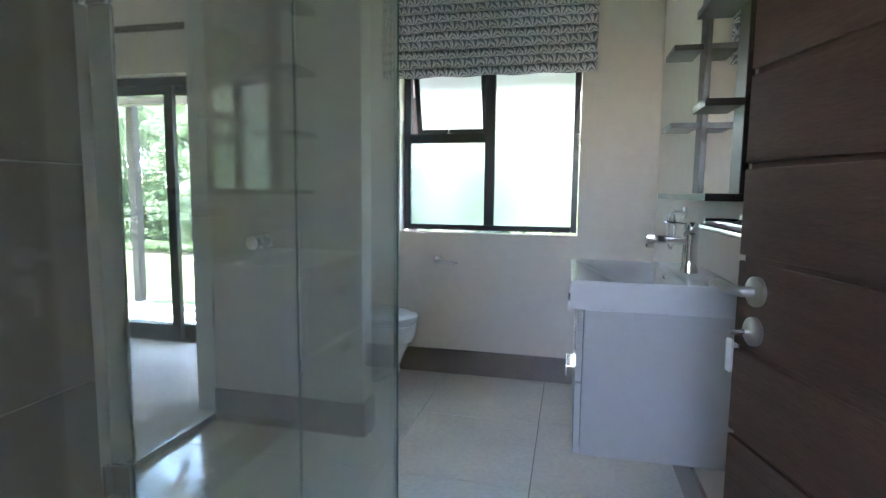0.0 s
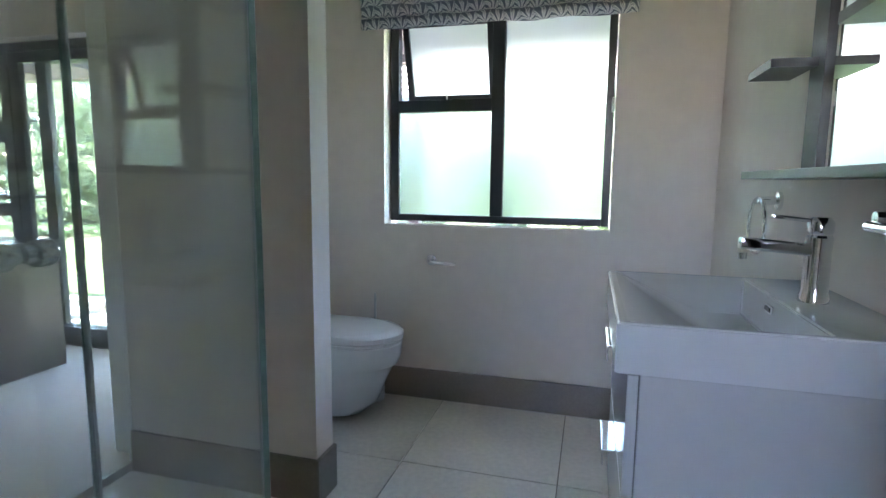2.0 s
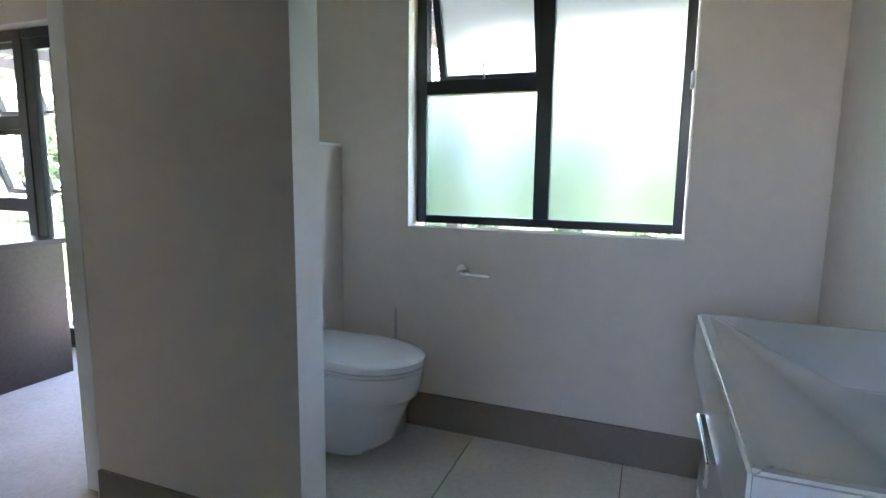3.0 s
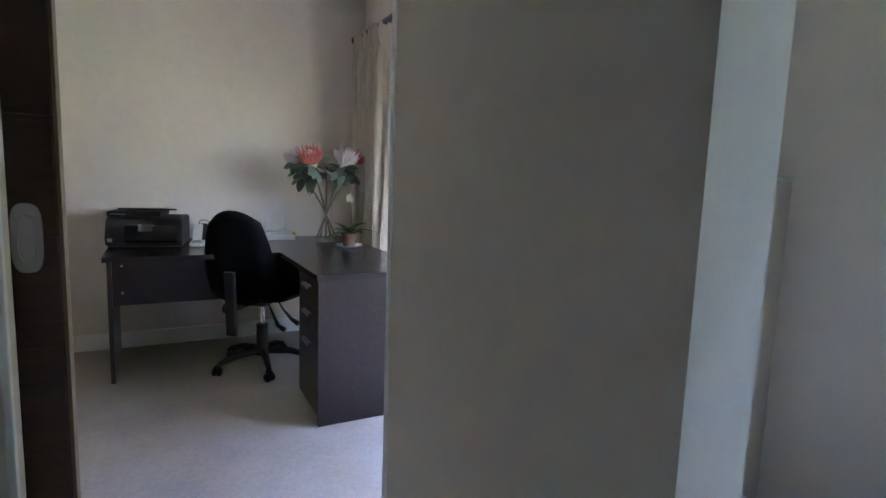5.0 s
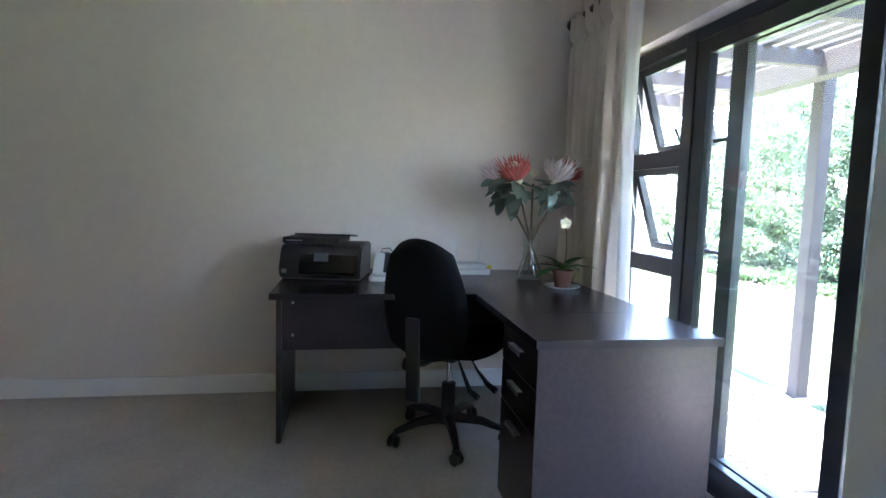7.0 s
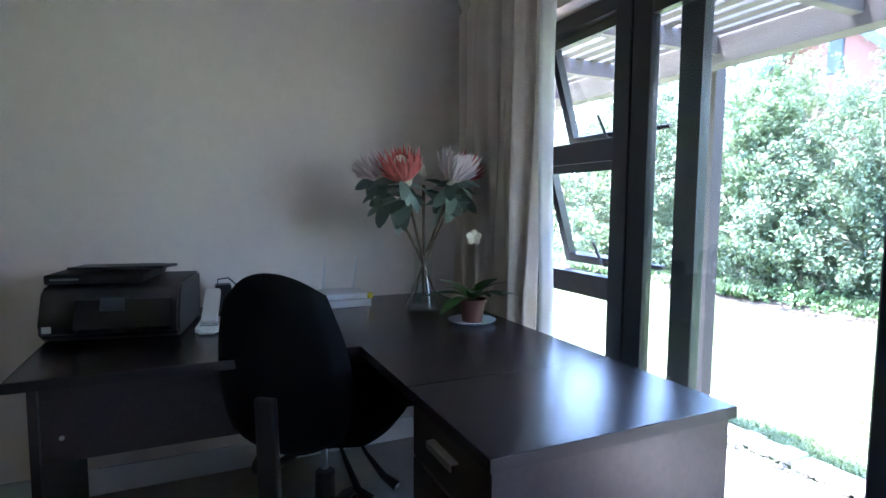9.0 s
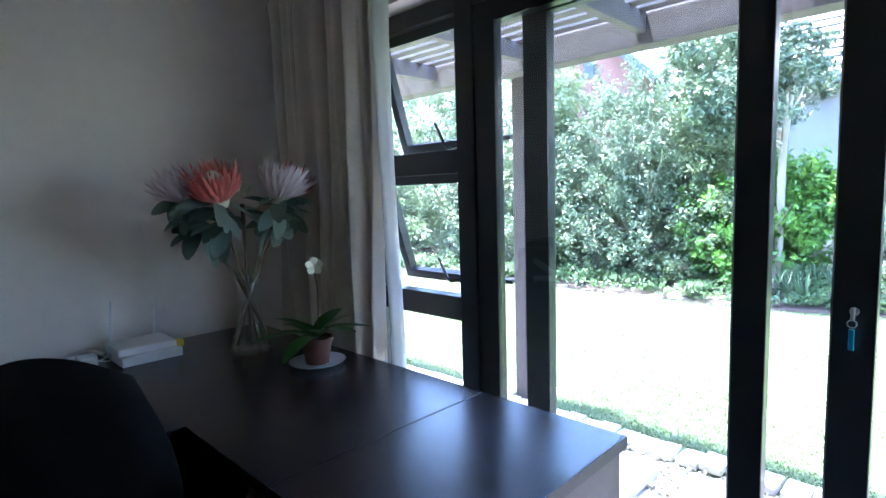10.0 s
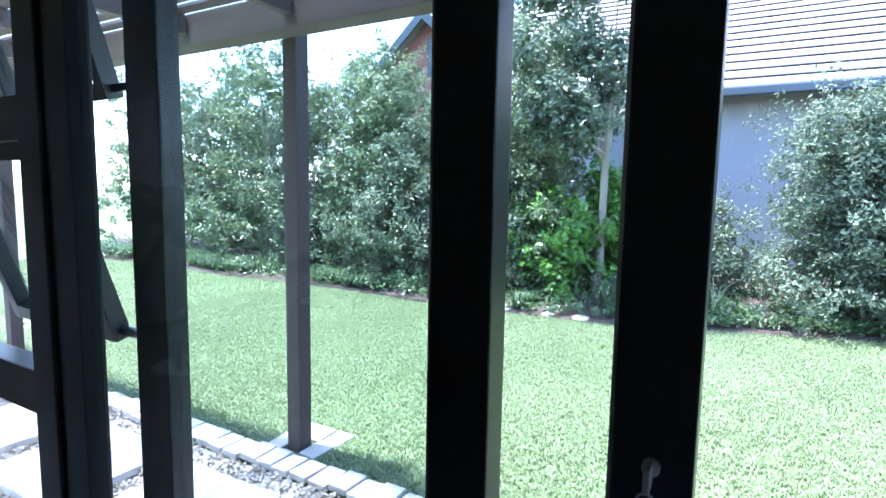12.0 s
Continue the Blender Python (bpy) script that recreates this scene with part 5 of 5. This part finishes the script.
def tree(x, y, height, seed, spread=0.8, material=M_LEAF_DARK, leaves=8500):
    rng = np.random.default_rng(seed)
    t = thing("tree", "slender garden tree with pale trunk and dark crown", "tree", (x, y, GZ))
    bm = bmesh.new()
    top = Vector((0.12, 0.0, height * 0.62))
    tube(bm, [(0, 0, -0.03), (0.02, 0.01, height * 0.2), (0.03, 0, height * 0.42), top], [0.055, 0.045, 0.04, 0.025], 10)
    lumps = []
    for k in range(12):
        a, z = rng.uniform(0, 2 * math.pi), rng.uniform(0.5, 0.95) * height
        r = spread * rng.uniform(0.25, 0.9)
        c = Vector((r * math.cos(a), r * math.sin(a), z))
        b = Vector((0.03, 0, height * rng.uniform(0.36, 0.6)))
        tube(bm, [b, b.lerp(c, 0.5) + Vector((0, 0, -0.05)), c], [0.022, 0.014, 0.005], 6)
        lumps.append((*c, rng.uniform(0.28, 0.45), rng.uniform(0.8, 1.1)))
    part("trunk", bm, M_BARK, t, smooth=True)
    p, d = crown_points(rng, lumps, leaves, 0.35)
    V, F = cards(p, d, 0.075, 0.45, rng)
    blob_mesh("crown", V, F, material, "", "", parent=t)


tree(-3.0, 6.0, 4.2, 5, 1.25, M_LEAF_DARK, 19000)
tree(-9.6, 8.6, 4.2, 11, 1.4, M_LEAF_MID)
tree(-13.0, 8.6, 4.4, 12, 1.6, M_LEAF_MID)
tree(-4.5, 8.0, 4.1, 14, 0.8, M_LEAF_MID)
tree(3.2, 8.6, 4.6, 13, 1.4, M_LEAF_MID)


def bed_edge(x):
    return 4.98 + 0.05 * math.sin(1.7 * x) + 0.34 * min(3.2, max(0.0, x + 2.9))


# soil of the bed, with its slight mound
bm = bmesh.new()
cols = []
for k in range(71):
    x = -14 + 20 * k / 70
    e = bed_edge(x)
    cols.append([bm.verts.new((x, e + dy, GZ + h + 0.008 * math.sin(9 * x + 5 * dy))) for dy, h in ((0, -0.02), (0.06, 0.03), (0.3, 0.06), (0.8, 0.1), (1.6, 0.13), (3.2, 0.1), (4.6, -0.04))])
for a, b in zip(cols, cols[1:]):
    for j in range(6):
        bm.faces.new((a[j], b[j], b[j + 1], a[j + 1]))
solid("garden_bed", bm, M_SOIL, "dark soil bed with leaf litter along the lawn", "garden bed", "structure")

# ground cover and strappy border plants
rng = np.random.default_rng(8)
n = 52000
px = rng.uniform(-13, 4.5, n)
dep = np.abs(rng.normal(0.0, 1.0, n)) * 0.55 + 0.03
dep = np.where(px > -2.7, dep * 1.7, dep)
py = np.array([bed_edge(x) for x in px]) + dep + 0.05 * np.sin(px * 4)
clump = np.sin(px * 5.1) * np.sin(py * 4.3 + px) + 0.6 * np.sin(px * 2.3 + 1)
keep = ((clump > -0.45) | (dep < 0.3)) & ((px > -2.7) | (rng.random(n) < 0.16))
px, py, dep, clump = px[keep], py[keep], dep[keep], clump[keep]
pz = GZ + 0.06 + rng.random(len(px)) * (0.08 + 0.1 * np.clip(clump, 0, 1.5) + 0.1 * np.clip(dep, 0, 1))
nn = np.tile(np.array([[0, -0.35, 0.9]]), (len(px), 1))
V, F = cards(np.stack([px, py, pz], 1), nn, 0.055, 0.6, rng)
blob_mesh("ground_cover", V, F, M_LEAF_COVER, "low leafy ground cover filling the bed edge", "ground cover", "stuff")


def strappy(count, x0, x1, off, size, seed, name, label):
    rg = np.random.default_rng(seed)
    V, F = [], []
    for k in range(count):
        x = rg.uniform(x0, x1)
        y = bed_edge(x) + 0.16 + (off - 0.16) * rg.random() ** 0.7 + 0.12 * math.sin(2.3 * x)
        if math.sin(3.7 * x) + math.sin(1.9 * x + 1) < -0.9:
            continue
        for b in range(16):
            a = rg.uniform(0, 2 * math.pi)
            L = size * rg.uniform(0.6, 1.2)
            dx, dy = math.cos(a), math.sin(a)
            i = len(V)
            w = 0.009
            for t, h in ((0, 0), (0.45, 0.75), (0.8, 0.85), (1.0, 0.62)):
                c = np.array([x + dx * L * t * 0.8, y + dy * L * t * 0.8, GZ + 0.05 + L * h * 0.8])
                ww = w * (1 - 0.85 * t)
                V += [(c + np.array([-dy * ww, dx * ww, 0])).tolist(), (c - np.array([-dy * ww, dx * ww, 0])).tolist()]
            for q in range(3):
                F.append([i + 2 * q, i + 2 * q + 1, i + 2 * q + 3, i + 2 * q + 2])
    blob_mesh(name, V, F, M_LEAF_BORDER, label, "border plants", "stuff")


strappy(900, -13, -3.6, 0.75, 0.22, 3, "border_grass", "strappy dark green border plants along the bed")
strappy(34, -2.9, -1.7, 1.1, 0.5, 4, "ornamental_grass", "taller arching ornamental grass in the bed")
for x, y, s in ((-3.82, 5.16, 0.13), (-2.95, 5.15, 0.1), (-2.1, 5.38, 0.13), (-3.3, 5.12, 0.08)):
    bm = bmesh.new()
    bmesh.ops.create_icosphere(bm, subdivisions=2, radius=s)
    for v in bm.verts:
        v.co.z *= 0.4
        v.co *= 1 + 0.16 * noise.noise(v.co * 9 + Vector((x, y, 0)))
    ob = solid("garden_rock", bm, M_ROCK, "flat grey-brown stone half sunk at the bed edge", "rock", smooth=True)
    ob.location = (x, y, GZ + 0.02)

# fern-like plant by the silvery shrub
fern = thing("fern", "arching dark green fern at the bed edge", "fern", (0.2, 6.3, GZ + 0.06))
rg = random.Random(5)
for k in range(15):
    bm = bmesh.new()
    a, L, up = rg.uniform(0, 6.28), rg.uniform(0.35, 0.5), rg.uniform(0.5, 1.1)
    mm = Matrix.Rotation(a, 4, 'Z') @ Matrix.Rotation(-up, 4, 'Y')
    for q in range(12):
        t = q / 12
        x, z = L * t, -0.9 * L * t * t
        for sgn in (-1, 1):
            m2 = mm @ Matrix.Translation((x, 0, z)) @ Matrix.Rotation(sgn * radians(68), 4, 'Z')
            leaf_shape(bm, m2, 0.1 * (1 - 0.75 * t), 0.022, 0.2, 0.1, 2)
    tube(bm, [mm @ Vector((L * q / 6, 0, -0.9 * L * (q / 6) ** 2)) for q in range(7)], 0.004, 5)
    part("frond", bm, M_LEAF_MID, fern)

# lawn blades: dense where the camera comes near
rng = np.random.default_rng(21)


def lawn(count, x0, x1, y0, y1, size):
    x = rng.uniform(x0, x1, count)
    y = y0 + (y1 - y0) * rng.random(count)
    e = np.array([bed_edge(v) for v in x])
    ok = (y < e + 0.03) & ~((np.abs(x + 3.43) < 0.165) & (y < 1.76))
    x, y = x[ok], y[ok]
    h = size * rng.uniform(0.55, 1.25, len(x)) * (1 + 0.25 * np.sin(x * 3.1) * np.sin(y * 2.7))
    a = rng.uniform(0, 2 * np.pi, len(x))
    lean = rng.uniform(0.35, 1.25, len(x)) * h
    w = size * 0.13 * rng.uniform(0.7, 1.4, len(x))
    dx, dy = np.cos(a), np.sin(a)
    z0 = np.full(len(x), GZ)
    A = np.stack([x - dy * w, y + dx * w, z0], 1)
    B = np.stack([x + dy * w, y - dx * w, z0], 1)
    C = np.stack([x + dx * lean * 0.45 + dy * w * 0.8, y + dy * lean * 0.45 - dx * w * 0.8, z0 + h * 0.7], 1)
    D = np.stack([x + dx * lean * 0.45 - dy * w * 0.8, y + dy * lean * 0.45 + dx * w * 0.8, z0 + h * 0.7], 1)
    E = np.stack([x + dx * lean, y + dy * lean, z0 + h * 0.85], 1)
    V = np.stack([A, B, C, D, E], 1).reshape(-1, 3)
    k = np.arange(len(x)) * 5
    F = [f for i in k.tolist() for f in ((i, i + 1, i + 2, i + 3), (i + 3, i + 2, i + 4))]
    return V.tolist(), F


V, F = lawn(330000, -7.0, 1.0, 1.43, 6.3, 0.024)
blob_mesh("lawn_grass", V, F, M_GRASS, "short broad-bladed green lawn grass", "grass", "stuff")
V, F = lawn(60000, -12.5, -7.0, 1.43, 6.3, 0.034)
blob_mesh("lawn_grass", V, F, M_GRASS, "short broad-bladed green lawn grass further off", "grass", "stuff")

# pergola
per = thing("pergola", "weathered timber pergola over the garden path", "pergola", (0, 0, 0))
box_part("beam", (-17.0, 1.6, 1.33, 1.455, 1.975, 2.125), M_TIMBER, per, 0.004)
box_part("wall_plate", (-17.0, 1.6, 0.102, 0.15, 2.03, 2.125), M_TIMBER, per, 0.004)
for k in range(26):
    x = -17.01 + 0.72 * k
    box_part("rafter", (x, x + 0.05, 0.15, 1.33, 2.03, 2.125), M_TIMBER, per, 0.004)
for k in range(12):
    y = 0.13 + 0.112 * k
    box_part("slat", (-17.0, 1.6, y, y + 0.07, 2.125, 2.145), M_TIMBER, per, 0.003)
for x in (-12.57, -9.52, -6.47, -3.43, -0.37):
    p = box_part("post", (x - 0.043, x + 0.043, 1.457, 1.543, GZ - 0.04, 2.125), M_POST, per, 0.006)
    for z0, z1 in ((0.28, 0.85), (1.0, 1.55)):
        box_part("groove", (x - 0.0445, x - 0.0435, 1.483, 1.517, z0, z1), M_RUBBER, p)

# paving: slabs, gravel and brick edging
path_bed = boxes("path_bed", [(-8.0, 1.6, 0.101, 1.27, GZ - 0.14, GZ - 0.025)], M_GRAVEL, "gravel bed of the garden path", "path")
for k in range(11):
    x0 = -7.55 + 0.76 * k
    bm = bmesh.new()
    box(bm, -0.3, 0.3, -0.3, 0.3, -0.02, 0.02, 0.006)
    ob = new("paving_slab", link_mesh("paving_slab", bm, M_SLAB))
    ob.matrix_world = pose(x0 + 0.3, 0.82 + 0.02 * math.sin(k * 2.1), GZ + 0.004, 0.3 * math.sin(k), 0, 2 * math.sin(k * 1.7))
    tagged(ob, "pale square concrete stepping slab set in gravel", "paving slab", "path slabs")
rg = np.random.default_rng(6)
V, F = [], []
oct_v = np.array([(1, 0, 0), (-1, 0, 0), (0, 1, 0), (0, -1, 0), (0, 0, 1), (0, 0, -1)], float)
oct_f = [(0, 2, 4), (2, 1, 4), (1, 3, 4), (3, 0, 4), (2, 0, 5), (1, 2, 5), (3, 1, 5), (0, 3, 5)]
for k in range(12000):
    x, y = rg.uniform(-6.0, -0.3), rg.uniform(0.12, 1.27)
    u = (x + 7.55) % 0.76
    if 0.03 < u < 0.57 and 0.54 < y < 1.10:
        continue
    s = rg.uniform(0.008, 0.021)
    R = np.linalg.qr(rg.normal(0, 1, (3, 3)))[0]
    i = len(V)
    V += ((oct_v * np.array([s, s * rg.uniform(0.6, 1), s * rg.uniform(0.35, 0.7)])) @ R.T + np.array([x, y, GZ - 0.015 + rg.uniform(0, 0.012)])).tolist()
    F += [tuple(i + q for q in f) for f in oct_f]
blob_mesh("gravel", V, F, M_GRAVEL, "loose brown and grey path gravel", "gravel", "stuff")
edging = thing("brick_edging", "row of pale weathered bricks between path and lawn", "edging", (0, 0, 0), kind="structure")
bm = bmesh.new()
box(bm, -0.052, 0.052, -0.076, 0.076, -0.035, 0.0, 0.007)
brick_me = link_mesh("brick", bm, M_EDGING)
rg = random.Random(9)
spots = [(-6.5 + 0.113 * k, 1.345, rg.uniform(-4, 4)) for k in range(58)]
spots += [(-3.54, 1.505, 2), (-3.32, 1.505, -2), (-3.54, 1.66, -1), (-3.43, 1.655, 2), (-3.32, 1.66, 1)]
for x, y, a in spots:
    b = new("brick", brick_me)
    b.parent = edging
    b.matrix_local = pose(x + rg.uniform(-0.004, 0.004), y + rg.uniform(-0.012, 0.012), GZ + 0.018 + rg.uniform(-0.006, 0.008), rg.uniform(-2, 2), rg.uniform(-3, 3), a)

# ---- neighbours ----


def grey_house():
    h = thing("neighbour_house", "grey plastered house with a pale tiled roof behind the garden", "house", (0, 0, 0))
    y0, eave, ridge_y, ridge = 10.2, 3.0, 15.0, 6.7
    box_part("wall", (-4.9, 9.0, y0, 18.5, -0.2, eave), M_HOUSE_WALL, h)
    box_part("pilaster", (-2.43, -2.37, y0 - 0.03, y0, -0.2, eave), M_HOUSE_WALL, h)
    n = 19
    for k in range(n):
        ya, yb = y0 - 0.5 + (ridge_y - y0 + 0.5) * k / n, y0 - 0.5 + (ridge_y - y0 + 0.5) * (k + 1) / n
        za, zb = eave + (ridge - eave) * k / n, eave + (ridge - eave) * (k + 1) / n
        bm = bmesh.new()
        lo = [(-9.5, ya - 0.07, za + 0.03), (9.5, ya - 0.07, za + 0.03), (9.5, yb, zb), (-9.5, yb, zb)]
        a = [bm.verts.new((x, y, z)) for x, y, z in lo]
        b = [bm.verts.new((x, y, z + 0.028)) for x, y, z in lo]
        bm.faces.new(b)
        bm.faces.new(list(reversed(a)))
        for q in range(4):
            bm.faces.new((a[q], a[(q + 1) % 4], b[(q + 1) % 4], b[q]))
        part("roof_course", bm, M_ROOF, h)
    bm = bmesh.new()
    for v in ((-9.5, ridge_y, ridge), (9.5, ridge_y, ridge), (9.5, 20, eave), (-9.5, 20, eave)):
        bm.verts.new(v)
    bm.faces.new(bm.verts)
    part("rear_roof", bm, M_ROOF, h)
    # dark sheet behind the courses, added so their gaps read as shadow lines
    bm = bmesh.new()
    for v in ((-9.5, y0 - 0.5, eave - 0.02), (9.5, y0 - 0.5, eave - 0.02), (9.5, ridge_y, ridge - 0.02), (-9.5, ridge_y, ridge - 0.02)):
        bm.verts.new(v)
    bm.faces.new(bm.verts)
    part("roof_gap_shade", bm, M_GUTTER, h)
    box_part("gutter", (-5.2, 9.5, y0 - 0.66, y0 - 0.54, eave - 0.12, eave + 0.02), M_GUTTER, h, 0.02)
    box_part("fascia", (-5.2, 9.5, y0 - 0.53, y0 - 0.49, eave - 0.1, eave + 0.02), M_GUTTER, h)
    box_part("soffit", (-5.2, 9.5, y0 - 0.49, y0, eave - 0.03, eave), M_HOUSE_WALL, h)
    tube_part("downpipe", [(-0.4, y0 - 0.06, -0.2), (-0.4, y0 - 0.06, eave - 0.1)], 0.04, M_HOUSE_WALL, h)
    ac = thing("air_conditioner", "white outdoor air conditioner unit at the neighbour's wall", "air conditioner", (-2.85, y0 - 0.38, -0.06))
    box_part("stand", (-0.42, 0.42, 0.05, 0.33, -0.06, 0.78), M_HOUSE_WALL, ac, 0.01)
    box_part("case", (-0.4, 0.4, 0.02, 0.34, 0.78, 1.36), M_WHITE_PLASTIC, ac, 0.015)
    bm = bmesh.new()
    lathe(bm, [(0.0, 0), (0.22, 0), (0.24, 0.015), (0.22, 0.02), (0.0, 0.02)], 28)
    bmesh.ops.rotate(bm, verts=bm.verts, matrix=Matrix.Rotation(radians(90), 3, 'X'))
    bmesh.ops.translate(bm, verts=bm.verts, vec=(-0.12, 0.018, 1.07))
    part("fan_grille", bm, M_GREY_PLASTIC, ac)


grey_house()


def red_house():
    h = thing("gable_house", "red brick gabled house with slit window behind the trees", "house", (-7.45, 9.45, 0), rz=0)
    bm = bmesh.new()
    W, e, a = 1.25, 3.75, 4.76
    prof = [(-W, -0.2), (W, -0.2), (W, e), (0, a), (-W, e)]
    f = [bm.verts.new((x, 0, z)) for x, z in prof]
    b = [bm.verts.new((x, 6, z)) for x, z in prof]
    bm.faces.new(f)
    bm.faces.new(list(reversed(b)))
    for k in range(5):
        bm.faces.new((f[k], b[k], b[(k + 1) % 5], f[(k + 1) % 5]))
    part("wall", bm, M_BRICK_RED, h)
    for sgn in (-1, 1):
        n = 9
        for k in range(n):
            xa, xb = sgn * (W + 0.35) * (1 - k / n), sgn * (W + 0.35) * (1 - (k + 1) / n)
            za, zb = e - 0.38 + (a + 0.08 - e + 0.38) * k / n, e - 0.38 + (a + 0.08 - e + 0.38) * (k + 1) / n
            bm = bmesh.new()
            lo = [(xa, -0.3, za), (xb, -0.3, zb), (xb, 6.2, zb), (xa, 6.2, za)]
            A = [bm.verts.new(v) for v in lo]
            B = [bm.verts.new((x, y, z + 0.09)) for x, y, z in lo]
            bm.faces.new(B)
            bm.faces.new(list(reversed(A)))
            for q in range(4):
                bm.faces.new((A[q], A[(q + 1) % 4], B[(q + 1) % 4], B[q]))
            part("roof_course", bm, M_ROOF, h)
        bm = bmesh.new()
        A = [bm.verts.new(v) for v in ((sgn * (W + 0.38), -0.36, e - 0.5), (0, -0.36, a - 0.04), (0, -0.36, a + 0.18), (sgn * (W + 0.38), -0.36, e - 0.28))]
        B = [bm.verts.new(v.co + Vector((0, 0.05, 0))) for v in A]
        bm.faces.new(A)
        bm.faces.new(list(reversed(B)))
        for q in range(4):
            bm.faces.new((A[q], A[(q + 1) % 4], B[(q + 1) % 4], B[q]))
        part("bargeboard", bm, M_GUTTER, h)
    w = box_part("window", (-0.06, 0.22, -0.02, 0.05, 3.62, 4.42), M_GUTTER, h, 0.01)
    box_part("pane", (-0.03, 0.19, -0.026, -0.021, 3.65, 4.39), M_GLOSS_BLACK, w)
    w = box_part("window", (-0.55, 0.75, -0.02, 0.05, 0.8, 2.0), M_GUTTER, h, 0.01)
    box_part("pane", (-0.5, 0.7, -0.026, -0.021, 0.85, 1.95), M_GLOSS_BLACK, w)


red_house()

# ---- tiles, piece by piece ----
P = 0.606
bm = bmesh.new()
box(bm, -P / 2 + 0.0018, P / 2 - 0.0018, -P / 2 + 0.0018, P / 2 - 0.0018, -0.006, 0.0, 0.0012)
tile_me = link_mesh("tile", bm, M_TILE)
xs = [0.314 + P * k for k in range(-2, 2)]
ys = [-0.104 - P * k for k in range(-1, 6)]
for i in range(len(xs) + 0):
    for j in range(len(ys) - 1):
        xa, xb = max(xs[i], -0.648), min(xs[i] + P, 1.52)
        ya, yb = max(ys[j + 1], -3.2), min(ys[j], WN0)
        if xb - xa < 0.02 or yb - ya < 0.02:
            continue
        if xb - xa > P - 0.001 and yb - ya > P - 0.001:
            ob = new("tile", tile_me)
            ob.location = (xa + P / 2, ya + P / 2, 0)
        else:
            bm = bmesh.new()
            box(bm, xa + 0.0018, xb - 0.0018, ya + 0.0018, yb - 0.0018, -0.006, 0.0, 0.0012)
            ob = new("tile", link_mesh("tile", bm, M_TILE))
        ob.parent = floor_bath
shower_wall = bpy.data.objects["wall_shower"]
for z in (0.0, 0.6, 1.2, 1.8, 2.4):
    for y0, y1 in ((-2.72, -2.102), (-3.078, -2.723)):
        bm = bmesh.new()
        box(bm, -0.26, -0.25, y0 + 0.0015, y1 - 0.0015, z + 0.002, min(z + 0.598, CEIL), 0.0015)
        ob = new("wall_tile", link_mesh("wall_tile", bm, M_SHOWER_TILE))
        ob.parent = shower_wall
